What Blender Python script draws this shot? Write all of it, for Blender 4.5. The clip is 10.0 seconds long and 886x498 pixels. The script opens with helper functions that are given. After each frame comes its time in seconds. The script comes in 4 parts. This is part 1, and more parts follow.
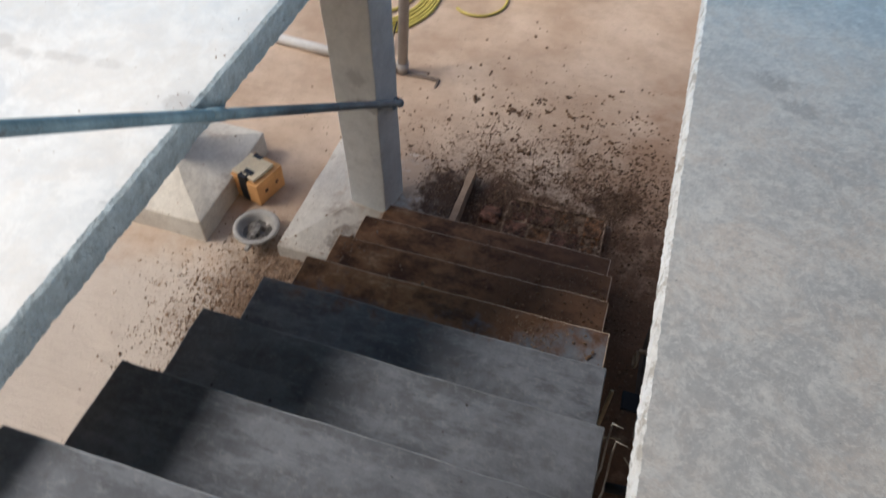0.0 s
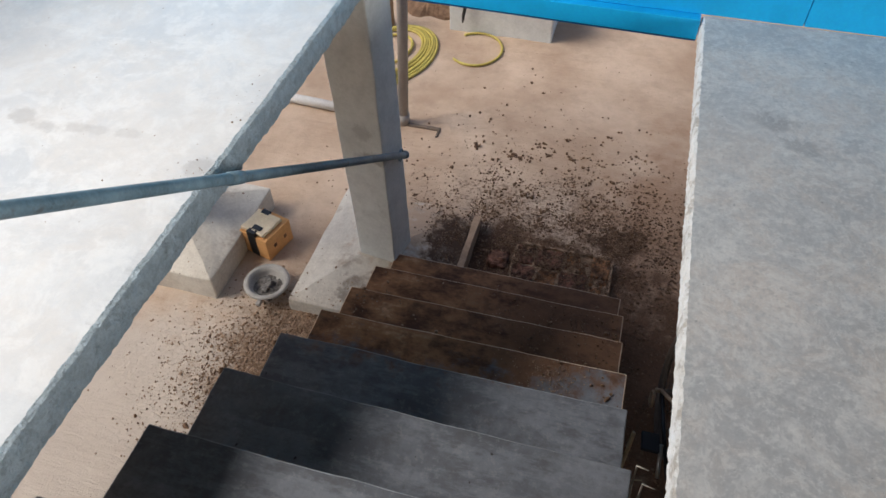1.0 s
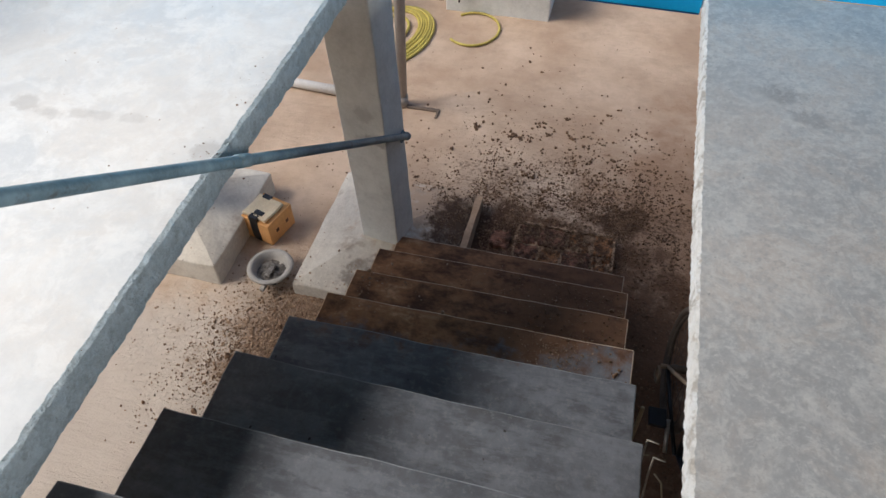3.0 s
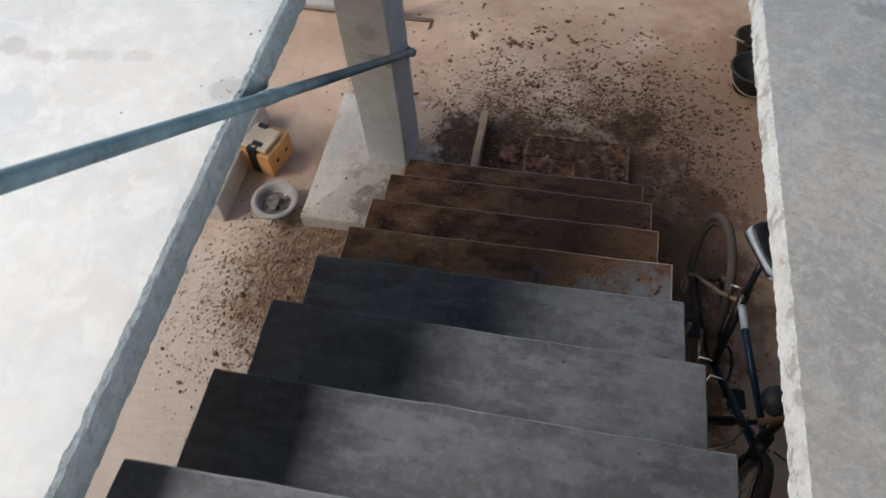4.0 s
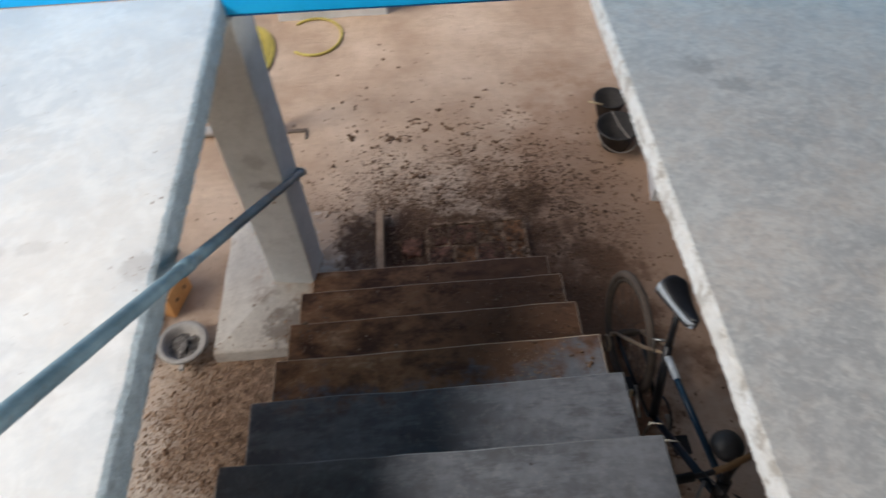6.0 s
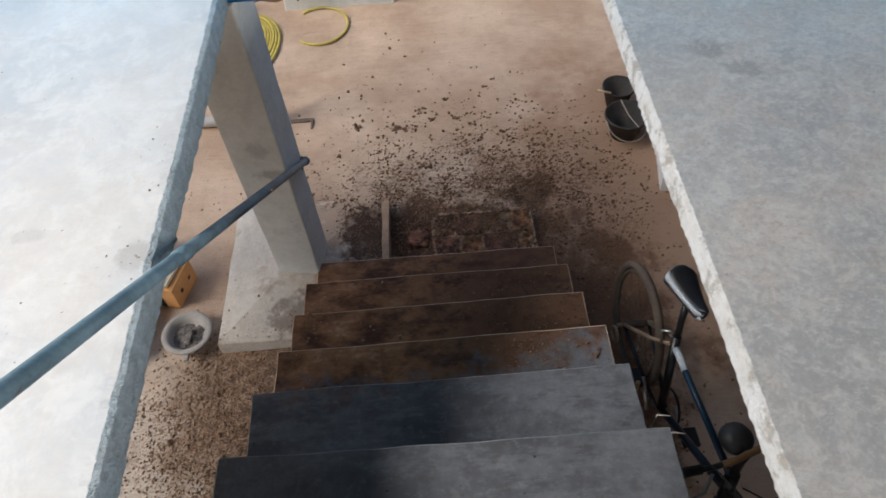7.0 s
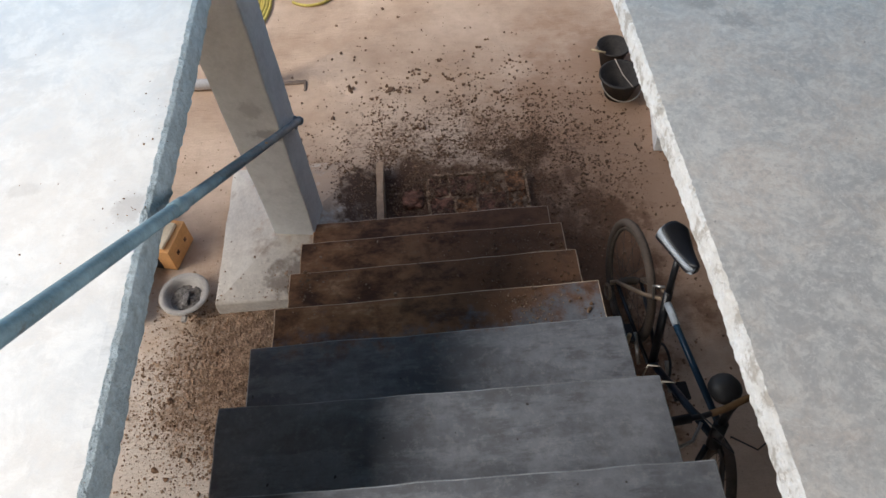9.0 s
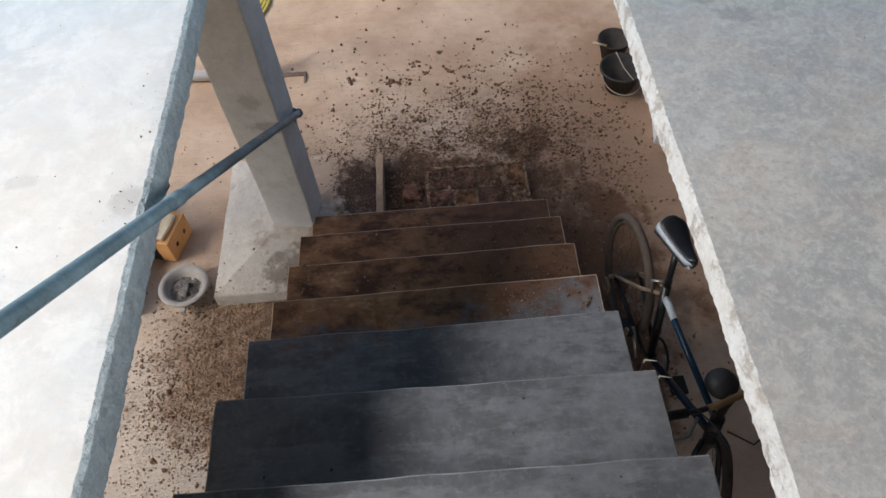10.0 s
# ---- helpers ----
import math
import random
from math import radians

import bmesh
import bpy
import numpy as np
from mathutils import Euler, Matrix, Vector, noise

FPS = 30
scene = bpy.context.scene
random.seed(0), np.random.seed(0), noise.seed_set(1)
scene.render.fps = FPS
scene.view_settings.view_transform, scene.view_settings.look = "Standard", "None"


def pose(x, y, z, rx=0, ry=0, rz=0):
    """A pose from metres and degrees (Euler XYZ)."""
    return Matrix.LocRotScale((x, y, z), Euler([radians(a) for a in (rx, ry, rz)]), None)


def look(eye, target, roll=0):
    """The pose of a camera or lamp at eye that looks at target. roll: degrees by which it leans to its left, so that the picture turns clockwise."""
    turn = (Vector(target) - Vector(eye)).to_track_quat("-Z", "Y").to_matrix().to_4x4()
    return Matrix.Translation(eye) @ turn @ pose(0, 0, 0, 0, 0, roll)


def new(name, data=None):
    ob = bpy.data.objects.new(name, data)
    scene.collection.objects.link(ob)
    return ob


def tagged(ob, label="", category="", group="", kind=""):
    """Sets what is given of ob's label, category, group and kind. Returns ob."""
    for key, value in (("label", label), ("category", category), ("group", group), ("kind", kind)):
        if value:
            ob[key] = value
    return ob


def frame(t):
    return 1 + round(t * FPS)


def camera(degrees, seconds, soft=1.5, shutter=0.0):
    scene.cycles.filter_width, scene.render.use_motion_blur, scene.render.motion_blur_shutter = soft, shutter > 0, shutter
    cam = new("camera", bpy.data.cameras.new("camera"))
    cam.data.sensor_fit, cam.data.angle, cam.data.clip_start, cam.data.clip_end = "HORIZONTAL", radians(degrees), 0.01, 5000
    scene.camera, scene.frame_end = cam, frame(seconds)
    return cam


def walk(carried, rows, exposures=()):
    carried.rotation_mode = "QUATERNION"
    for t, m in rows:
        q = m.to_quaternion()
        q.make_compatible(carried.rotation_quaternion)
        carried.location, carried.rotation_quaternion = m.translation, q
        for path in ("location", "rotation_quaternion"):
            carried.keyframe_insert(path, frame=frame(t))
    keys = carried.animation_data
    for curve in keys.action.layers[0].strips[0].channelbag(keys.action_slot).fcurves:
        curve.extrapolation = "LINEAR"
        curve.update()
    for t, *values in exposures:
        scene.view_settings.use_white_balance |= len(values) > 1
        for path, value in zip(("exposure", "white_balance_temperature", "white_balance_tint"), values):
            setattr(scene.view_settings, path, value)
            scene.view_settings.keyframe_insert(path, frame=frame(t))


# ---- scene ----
SKY, SUN, WINDOW, EAST_FILL, EXPOSURE = 0.175, 1.7, 108.0, 108.0, 0.0

cam = camera(64.5, 10.0, 1.5, 0.5)

PATH = [
    (0, (0.899, -2.423, 2.783), (0.548, -1.222, 1.223), 1.6),
    (0.2, (0.881, -2.437, 2.800), (0.533, -1.186, 1.279), 0.9),
    (0.5, (0.868, -2.441, 2.806), (0.480, -1.174, 1.309), 0.3),
    (1, (0.860, -2.440, 2.818), (0.481, -1.150, 1.338), -1.0),
    (1.5, (0.873, -2.427, 2.815), (0.526, -1.145, 1.319), -1.2),
    (2, (0.883, -2.429, 2.813), (0.491, -1.159, 1.319), -3.9),
    (2.2, (0.875, -2.426, 2.824), (0.482, -1.173, 1.316), -4.9),
    (3.3, (0.766, -2.463, 2.805), (0.421, -1.202, 1.292), -0.8),
    (3.5, (0.700, -2.444, 2.799), (0.384, -1.232, 1.240), -1.9),
    (3.7, (0.677, -2.412, 2.784), (0.370, -1.307, 1.146), -4.1),
    (4, (0.639, -2.388, 2.769), (0.377, -1.315, 1.101), -4.0),
    (4.2, (0.621, -2.354, 2.774), (0.416, -1.240, 1.126), -4.1),
    (4.5, (0.594, -2.322, 2.787), (0.485, -1.148, 1.173), -3.0),
    (4.8, (0.552, -2.305, 2.797), (0.502, -1.063, 1.230), -4.5),
    (5, (0.530, -2.292, 2.804), (0.522, -1.052, 1.234), -4.0),
    (5.3, (0.512, -2.297, 2.808), (0.458, -1.110, 1.199), -4.1),
    (5.5, (0.500, -2.308, 2.817), (0.390, -1.091, 1.234), -4.6),
    (5.7, (0.505, -2.291, 2.842), (0.403, -1.057, 1.272), -4.8),
    (6, (0.533, -2.293, 2.842), (0.569, -1.037, 1.286), -3.0),
    (6.2, (0.597, -2.279, 2.810), (0.672, -1.020, 1.258), -3.5),
    (7.3, (0.509, -2.281, 2.810), (0.500, -1.063, 1.224), -4.2),
    (7.5, (0.486, -2.276, 2.818), (0.504, -1.094, 1.205), -3.2),
    (7.8, (0.494, -2.287, 2.791), (0.505, -1.218, 1.101), -5.3),
    (8, (0.504, -2.295, 2.786), (0.535, -1.232, 1.092), -5.5),
    (8.5, (0.548, -2.306, 2.781), (0.585, -1.194, 1.119), -4.5),
    (9, (0.553, -2.324, 2.803), (0.565, -1.156, 1.179), -4.2),
    (9.5, (0.564, -2.327, 2.809), (0.577, -1.159, 1.186), -4.2),
    (9.7, (0.573, -2.322, 2.820), (0.561, -1.176, 1.181), -5.2),
    (10, (0.563, -2.320, 2.806), (0.570, -1.171, 1.169), -4.1),
]
walk(cam, [(t, look(eye, target, roll)) for t, eye, target, roll in PATH], [(0, EXPOSURE + 0.03), (0.5, EXPOSURE - 0.02), (2, EXPOSURE - 0.05), (3.5, EXPOSURE - 0.02), (4, EXPOSURE - 0.12), (4.5, EXPOSURE - 0.04), (5.5, EXPOSURE + 0.01), (6.2, EXPOSURE - 0.02), (7.5, EXPOSURE - 0.03), (9, EXPOSURE + 0.13), (10, EXPOSURE + 0.1)])

# ---- light ----
world = bpy.data.worlds.new("sky")
scene.world = world
world.use_nodes = True
wn = world.node_tree.nodes
sky = wn.new("ShaderNodeTexSky")
sky.sky_type, sky.sun_disc = "NISHITA", False
sky.sun_elevation, sky.sun_rotation = radians(47), radians(-107)
sky.air_density, sky.dust_density = 1.0, 3.0
world.node_tree.links.new(sky.outputs[0], wn["Background"].inputs[0])
wn["Background"].inputs[1].default_value = SKY

sun = new("sun", bpy.data.lights.new("sun", "SUN"))
sun.data.energy, sun.data.angle, sun.data.color = SUN, radians(25), (1.0, 0.95, 0.88)
sun.matrix_world = look((-6, -1.9, 6.7), (0, 0, 0))

win = new("window_daylight", bpy.data.lights.new("window_daylight", "AREA"))
win.data.shape, win.data.size, win.data.size_y = "RECTANGLE", 0.9, 2.8
win.data.energy, win.data.color = WINDOW, (1.0, 0.985, 0.97)
win.matrix_world = look((-1.95, -1.75, 3.38), (-0.55, -1.75, 2.1), 90)

# added fill from the east, to brighten the right slab and left slab edge
east_fill = new("east_fill_light", bpy.data.lights.new("east_fill_light", "AREA"))
east_fill.data.shape, east_fill.data.size, east_fill.data.size_y = "RECTANGLE", 3.4, 0.8
east_fill.data.energy, east_fill.data.color = EAST_FILL, (1.0, 0.975, 0.945)
east_fill.matrix_world = look((4.66, -2.4, 2.1), (0, -2.4, 2.1))

# ---- materials ----
SLAB = 1.667


def tree(name):
    m = bpy.data.materials.new(name)
    m.use_nodes = True
    return m, m.node_tree.nodes, m.node_tree.links, m.node_tree.nodes["Principled BSDF"]


def noise_node(n, l, vec, scale, detail=6, rough=0.6):
    t = n.new("ShaderNodeTexNoise")
    t.inputs["Scale"].default_value, t.inputs["Detail"].default_value, t.inputs["Roughness"].default_value = scale, detail, rough
    l.new(vec, t.inputs["Vector"])
    return t.outputs["Fac"]


def ramp(n, l, fac, a, b):
    t = n.new("ShaderNodeMapRange")
    t.interpolation_type = "SMOOTHSTEP"
    t.inputs["From Min"].default_value, t.inputs["From Max"].default_value = a, b
    l.new(fac, t.inputs["Value"])
    return t.outputs["Result"]


def mix(n, l, fac, a, b):
    t = n.new("ShaderNodeMix")
    t.data_type = "RGBA"
    for socket, v in ((t.inputs[0], fac), (t.inputs[6], a), (t.inputs[7], b)):
        if isinstance(v, tuple):
            socket.default_value = (*v, 1)
        elif isinstance(v, (int, float)):
            socket.default_value = v
        else:
            l.new(v, socket)
    return t.outputs[2]


def arith(n, l, op, a, b):
    t = n.new("ShaderNodeMath")
    t.operation = op
    for socket, v in zip(t.inputs, (a, b)):
        if isinstance(v, (int, float)):
            socket.default_value = v
        else:
            l.new(v, socket)
    return t.outputs[0]


def bump(n, l, height, strength, distance, bsdf, normal=None):
    t = n.new("ShaderNodeBump")
    t.inputs["Strength"].default_value, t.inputs["Distance"].default_value = strength, distance
    l.new(height, t.inputs["Height"])
    if normal:
        l.new(normal, t.inputs["Normal"])
    l.new(t.outputs[0], bsdf.inputs["Normal"])
    return t.outputs[0]


def blob(n, l, co, wobble, centre, size):
    """1 inside a ragged ellipse on the ground, 0 outside."""
    t = n.new("ShaderNodeVectorMath")
    t.operation = "SUBTRACT"
    l.new(co, t.inputs[0])
    t.inputs[1].default_value = centre
    s = n.new("ShaderNodeVectorMath")
    s.operation = "DIVIDE"
    l.new(t.outputs[0], s.inputs[0])
    s.inputs[1].default_value = size
    d = n.new("ShaderNodeVectorMath")
    d.operation = "LENGTH"
    l.new(s.outputs[0], d.inputs[0])
    return ramp(n, l, arith(n, l, "ADD", d.outputs["Value"], wobble), 1.25, 0.6)


def surface(name, light, dark, scale=3.0, fine=60.0, rough=0.85, relief=0.3, distance=0.004, metal=0.0, stain=None, stain_scale=1.5, stain_at=(0.55, 0.7), vary=0.0, spec=0.4, mottle=0.25, smudges=(), smudge=(0.3, 0.3, 0.3)):
    """Mottled material: light and dark tones at a broad scale, grain at a fine one, and stains with soft shapes."""
    m, n, l, b = tree(name)
    co = n.new("ShaderNodeTexCoord").outputs["Object"]
    broad = noise_node(n, l, co, scale, 5, 0.62)
    grain = noise_node(n, l, co, fine, 4, 0.7)
    col = mix(n, l, ramp(n, l, broad, 0.35, 0.68), dark, light)
    col = mix(n, l, arith(n, l, "MULTIPLY", ramp(n, l, grain, 0.3, 0.8), 0.4), col, tuple(min(1.0, c * 1.35) for c in light))
    cloud = noise_node(n, l, co, scale * 4.3, 7, 0.72)
    col = mix(n, l, arith(n, l, "MULTIPLY", ramp(n, l, cloud, 0.42, 0.66), mottle), col, tuple(c * 0.68 for c in dark))
    for centre, size, depth, *tone in smudges:
        wob = arith(n, l, "MULTIPLY", arith(n, l, "SUBTRACT", noise_node(n, l, co, 16, 5, 0.7), 0.5), 2.4)
        col = mix(n, l, arith(n, l, "MULTIPLY", blob(n, l, co, wob, centre, size), depth), col, tone[0] if tone else smudge)
    if stain:
        col = mix(n, l, arith(n, l, "MULTIPLY", ramp(n, l, noise_node(n, l, co, stain_scale, 7, 0.7), *stain_at), 0.8), col, stain)
    if vary:
        rnd = n.new("ShaderNodeNewGeometry").outputs["Random Per Island"]
        col = mix(n, l, arith(n, l, "MULTIPLY", rnd, vary), col, dark)
    l.new(col, b.inputs["Base Color"])
    b.inputs["Metallic"].default_value = metal
    b.inputs["Specular IOR Level"].default_value = spec
    l.new(arith(n, l, "ADD", arith(n, l, "MULTIPLY", broad, 0.2), rough - 0.1), b.inputs["Roughness"])
    first = bump(n, l, broad, relief, distance * 2, b)
    bump(n, l, grain, relief, distance, b, first)
    return m


def ground_material():
    m, n, l, b = tree("dusty_ground")
    co = n.new("ShaderNodeTexCoord").outputs["Object"]
    sep = n.new("ShaderNodeSeparateXYZ")
    l.new(co, sep.inputs[0])
    broad = noise_node(n, l, co, 1.6, 6, 0.6)
    mid = noise_node(n, l, co, 9, 8, 0.72)
    fine = noise_node(n, l, co, 85, 5, 0.75)
    wob = arith(n, l, "ADD", arith(n, l, "MULTIPLY", arith(n, l, "SUBTRACT", mid, 0.5), 2.4), arith(n, l, "MULTIPLY", arith(n, l, "SUBTRACT", noise_node(n, l, co, 3.4, 4, 0.6), 0.5), 2.6))
    col = mix(n, l, ramp(n, l, broad, 0.35, 0.65), (0.48, 0.345, 0.245), (0.66, 0.51, 0.385))
    col = mix(n, l, arith(n, l, "MULTIPLY", ramp(n, l, mid, 0.42, 0.75), 0.35), col, (0.33, 0.235, 0.175))
    pale = blob(n, l, co, arith(n, l, "MULTIPLY", wob, 0.4), (-0.75, -1.55, 0), (1.0, 1.15, 1))
    col = mix(n, l, arith(n, l, "MULTIPLY", pale, 0.85), col, mix(n, l, mid, (0.7, 0.64, 0.57), (0.56, 0.49, 0.42)))
    # brown dust trodden out beside the steps
    dust = blob(n, l, co, arith(n, l, "MULTIPLY", wob, 0.5), (1.6, 0.1, 0), (0.75, 1.3, 1))
    col = mix(n, l, arith(n, l, "MULTIPLY", dust, 0.7), col, mix(n, l, mid, (0.28, 0.155, 0.09), (0.41, 0.25, 0.155)))
    # trampled dark soil at the foot of the steps, painted darker for shade
    soil = None
    for centre, size in (((0.62, -0.02, 0), (0.62, 0.3, 1)), ((1.04, 0.29, 0), (0.15, 0.13, 1)), ((1.26, -0.5, 0), (0.44, 0.5, 1)), ((1.25, -1.0, 0), (0.3, 0.5, 1)), ((0.4, 0.02, 0), (0.12, 0.22, 1))):
        s = blob(n, l, co, wob, centre, size)
        soil = s if soil is None else arith(n, l, "MAXIMUM", soil, s)
    soil = arith(n, l, "MULTIPLY", soil, ramp(n, l, mid, 0.22, 0.5))
    col = mix(n, l, arith(n, l, "MULTIPLY", soil, 0.85), col, mix(n, l, fine, (0.055, 0.024, 0.013), (0.25, 0.126, 0.068)))
    # soil strip along the lowest step, its dark tone taking in the shade there
    foot = arith(n, l, "MULTIPLY", ramp(n, l, arith(n, l, "ADD", sep.outputs[1], arith(n, l, "MULTIPLY", wob, 0.1)), 0.26, 0.1), arith(n, l, "MULTIPLY", ramp(n, l, sep.outputs[0], 0.22, 0.32), ramp(n, l, arith(n, l, "ADD", sep.outputs[0], arith(n, l, "MULTIPLY", wob, 0.15)), 1.35, 1.05)))
    col = mix(n, l, arith(n, l, "MULTIPLY", foot, 0.8), col, mix(n, l, fine, (0.055, 0.026, 0.015), (0.26, 0.135, 0.076)))
    # dark soil of the hollow by the bricks, its shade painted on level ground
    pit = blob(n, l, co, arith(n, l, "MULTIPLY", wob, 0.3), (0.4, 0.04, 0), (0.13, 0.26, 1))
    col = mix(n, l, arith(n, l, "MULTIPLY", pit, 0.85), col, mix(n, l, fine, (0.026, 0.013, 0.009), (0.11, 0.055, 0.035)))
    # crumbled soil thinning out over the ground
    speck = noise_node(n, l, co, 48, 4, 0.7)
    spread = arith(n, l, "MAXIMUM", blob(n, l, co, wob, (0.68, 0.3, 0), (0.75, 0.42, 1)), blob(n, l, co, wob, (1.2, -0.2, 0), (0.3, 0.45, 1)))
    thin = arith(n, l, "ADD", speck, arith(n, l, "MULTIPLY", arith(n, l, "SUBTRACT", spread, 1.0), 0.3))
    col = mix(n, l, arith(n, l, "MULTIPLY", ramp(n, l, thin, 0.42, 0.6), 0.6), col, mix(n, l, fine, (0.06, 0.033, 0.019), (0.2, 0.118, 0.072)))
    # loose granular soil under the landing
    loose = blob(n, l, co, arith(n, l, "MULTIPLY", wob, 0.7), (-0.3, -0.88, 0), (0.5, 0.44, 1))
    loose = arith(n, l, "MULTIPLY", loose, ramp(n, l, fine, 0.2, 0.55))
    col = mix(n, l, arith(n, l, "MULTIPLY", loose, 0.85), col, mix(n, l, fine, (0.17, 0.112, 0.074), (0.46, 0.32, 0.22)))
    pile = blob(n, l, co, arith(n, l, "MULTIPLY", wob, 0.6), (1.04, 0.3, 0), (0.13, 0.12, 1))
    col = mix(n, l, arith(n, l, "MULTIPLY", pile, 0.92), col, mix(n, l, fine, (0.035, 0.02, 0.012), (0.12, 0.068, 0.042)))
    l.new(col, b.inputs["Base Color"])
    b.inputs["Specular IOR Level"].default_value = 0.25
    l.new(arith(n, l, "SUBTRACT", 0.95, arith(n, l, "MULTIPLY", ramp(n, l, broad, 0.5, 0.75), 0.25)), b.inputs["Roughness"])
    drag = n.new("ShaderNodeMapping")
    drag.inputs["Scale"].default_value, drag.inputs["Rotation"].default_value = (2.2, 13, 1), (0, 0, -0.25)
    l.new(co, drag.inputs["Vector"])
    ripple = noise_node(n, l, drag.outputs[0], 2.2, 7, 0.68)
    mid = arith(n, l, "ADD", mid, ripple)
    first = bump(n, l, mid, 0.55, 0.016, b)
    bump(n, l, fine, 0.65, 0.006, b, first)
    return m


def tread_material():
    m, n, l, b = tree("stair_cement")
    co = n.new("ShaderNodeTexCoord").outputs["Object"]
    sep = n.new("ShaderNodeSeparateXYZ")
    l.new(co, sep.inputs[0])
    broad = noise_node(n, l, co, 3.2, 6, 0.65)
    mid = noise_node(n, l, co, 13, 7, 0.7)
    fine = noise_node(n, l, co, 120, 4, 0.7)
    col = mix(n, l, ramp(n, l, broad, 0.36, 0.66), (0.1, 0.104, 0.116), (0.182, 0.19, 0.21))
    col = mix(n, l, arith(n, l, "MULTIPLY", ramp(n, l, mid, 0.5, 0.66), 0.45), col, (0.085, 0.083, 0.083))
    brushed = n.new("ShaderNodeMapping")
    brushed.inputs["Scale"].default_value, brushed.inputs["Rotation"].default_value = (0.45, 1.6, 1), (0, 0, 0.12)
    l.new(co, brushed.inputs["Vector"])
    scuff = noise_node(n, l, brushed.outputs[0], 6.5, 11, 0.74)
    col = mix(n, l, arith(n, l, "MULTIPLY", ramp(n, l, scuff, 0.48, 0.58), 0.4), col, (0.245, 0.257, 0.284))
    col = mix(n, l, arith(n, l, "MULTIPLY", ramp(n, l, fine, 0.62, 0.8), 0.25), col, (0.3, 0.3, 0.3))
    speck = noise_node(n, l, co, 42, 8, 0.76)
    col = mix(n, l, arith(n, l, "MULTIPLY", ramp(n, l, speck, 0.51, 0.62), 0.3), col, (0.1, 0.097, 0.098))
    col = mix(n, l, arith(n, l, "MULTIPLY", ramp(n, l, speck, 0.47, 0.38), 0.25), col, (0.3, 0.298, 0.3))
    pit = ramp(n, l, noise_node(n, l, co, 33, 2, 0.5), 0.74, 0.78)
    col = mix(n, l, pit, col, (0.05, 0.047, 0.045))
    # mud trodden up from below, thinner at the wide end of the fourth step
    reach = arith(n, l, "ADD", sep.outputs[1], arith(n, l, "MULTIPLY", arith(n, l, "SUBTRACT", mid, 0.5), 0.7))
    reach = arith(n, l, "SUBTRACT", reach, arith(n, l, "MULTIPLY", ramp(n, l, sep.outputs[0], 0.65, 1.0), 0.14))
    mud = ramp(n, l, reach, -1.34, -1.12)
    wide = n.new("ShaderNodeMapping")
    wide.inputs["Scale"].default_value = (0.75, 1.2, 1)
    l.new(co, wide.inputs["Vector"])
    smear = noise_node(n, l, wide.outputs[0], 7.5, 11, 0.7)
    mudcol = mix(n, l, ramp(n, l, smear, 0.36, 0.58), (0.088, 0.038, 0.018), (0.34, 0.167, 0.077))
    mudcol = mix(n, l, arith(n, l, "MULTIPLY", arith(n, l, "MULTIPLY", ramp(n, l, smear, 0.55, 0.68), ramp(n, l, sep.outputs[0], 0.75, 0.3)), 0.85), mudcol, (0.62, 0.375, 0.21))
    mudcol = mix(n, l, arith(n, l, "MULTIPLY", ramp(n, l, mid, 0.52, 0.66), 0.5), mudcol, (0.07, 0.034, 0.016))
    # mud colour turns darker towards the right end of the steps
    thick = ramp(n, l, arith(n, l, "ADD", sep.outputs[0], arith(n, l, "MULTIPLY", arith(n, l, "SUBTRACT", smear, 0.5), 1.6)), 0.45, 0.8)
    mudcol = mix(n, l, arith(n, l, "MULTIPLY", thick, 0.65), mudcol, (0.1, 0.047, 0.024))
    col = mix(n, l, arith(n, l, "MULTIPLY", mud, 0.93), col, mudcol)
    l.new(col, b.inputs["Base Color"])
    b.inputs["Specular IOR Level"].default_value = 0.22
    l.new(arith(n, l, "ADD", 0.65, arith(n, l, "MULTIPLY", broad, 0.3)), b.inputs["Roughness"])
    first = bump(n, l, mid, 0.25, 0.004, b)
    bump(n, l, fine, 0.25, 0.0015, b, first)
    return m


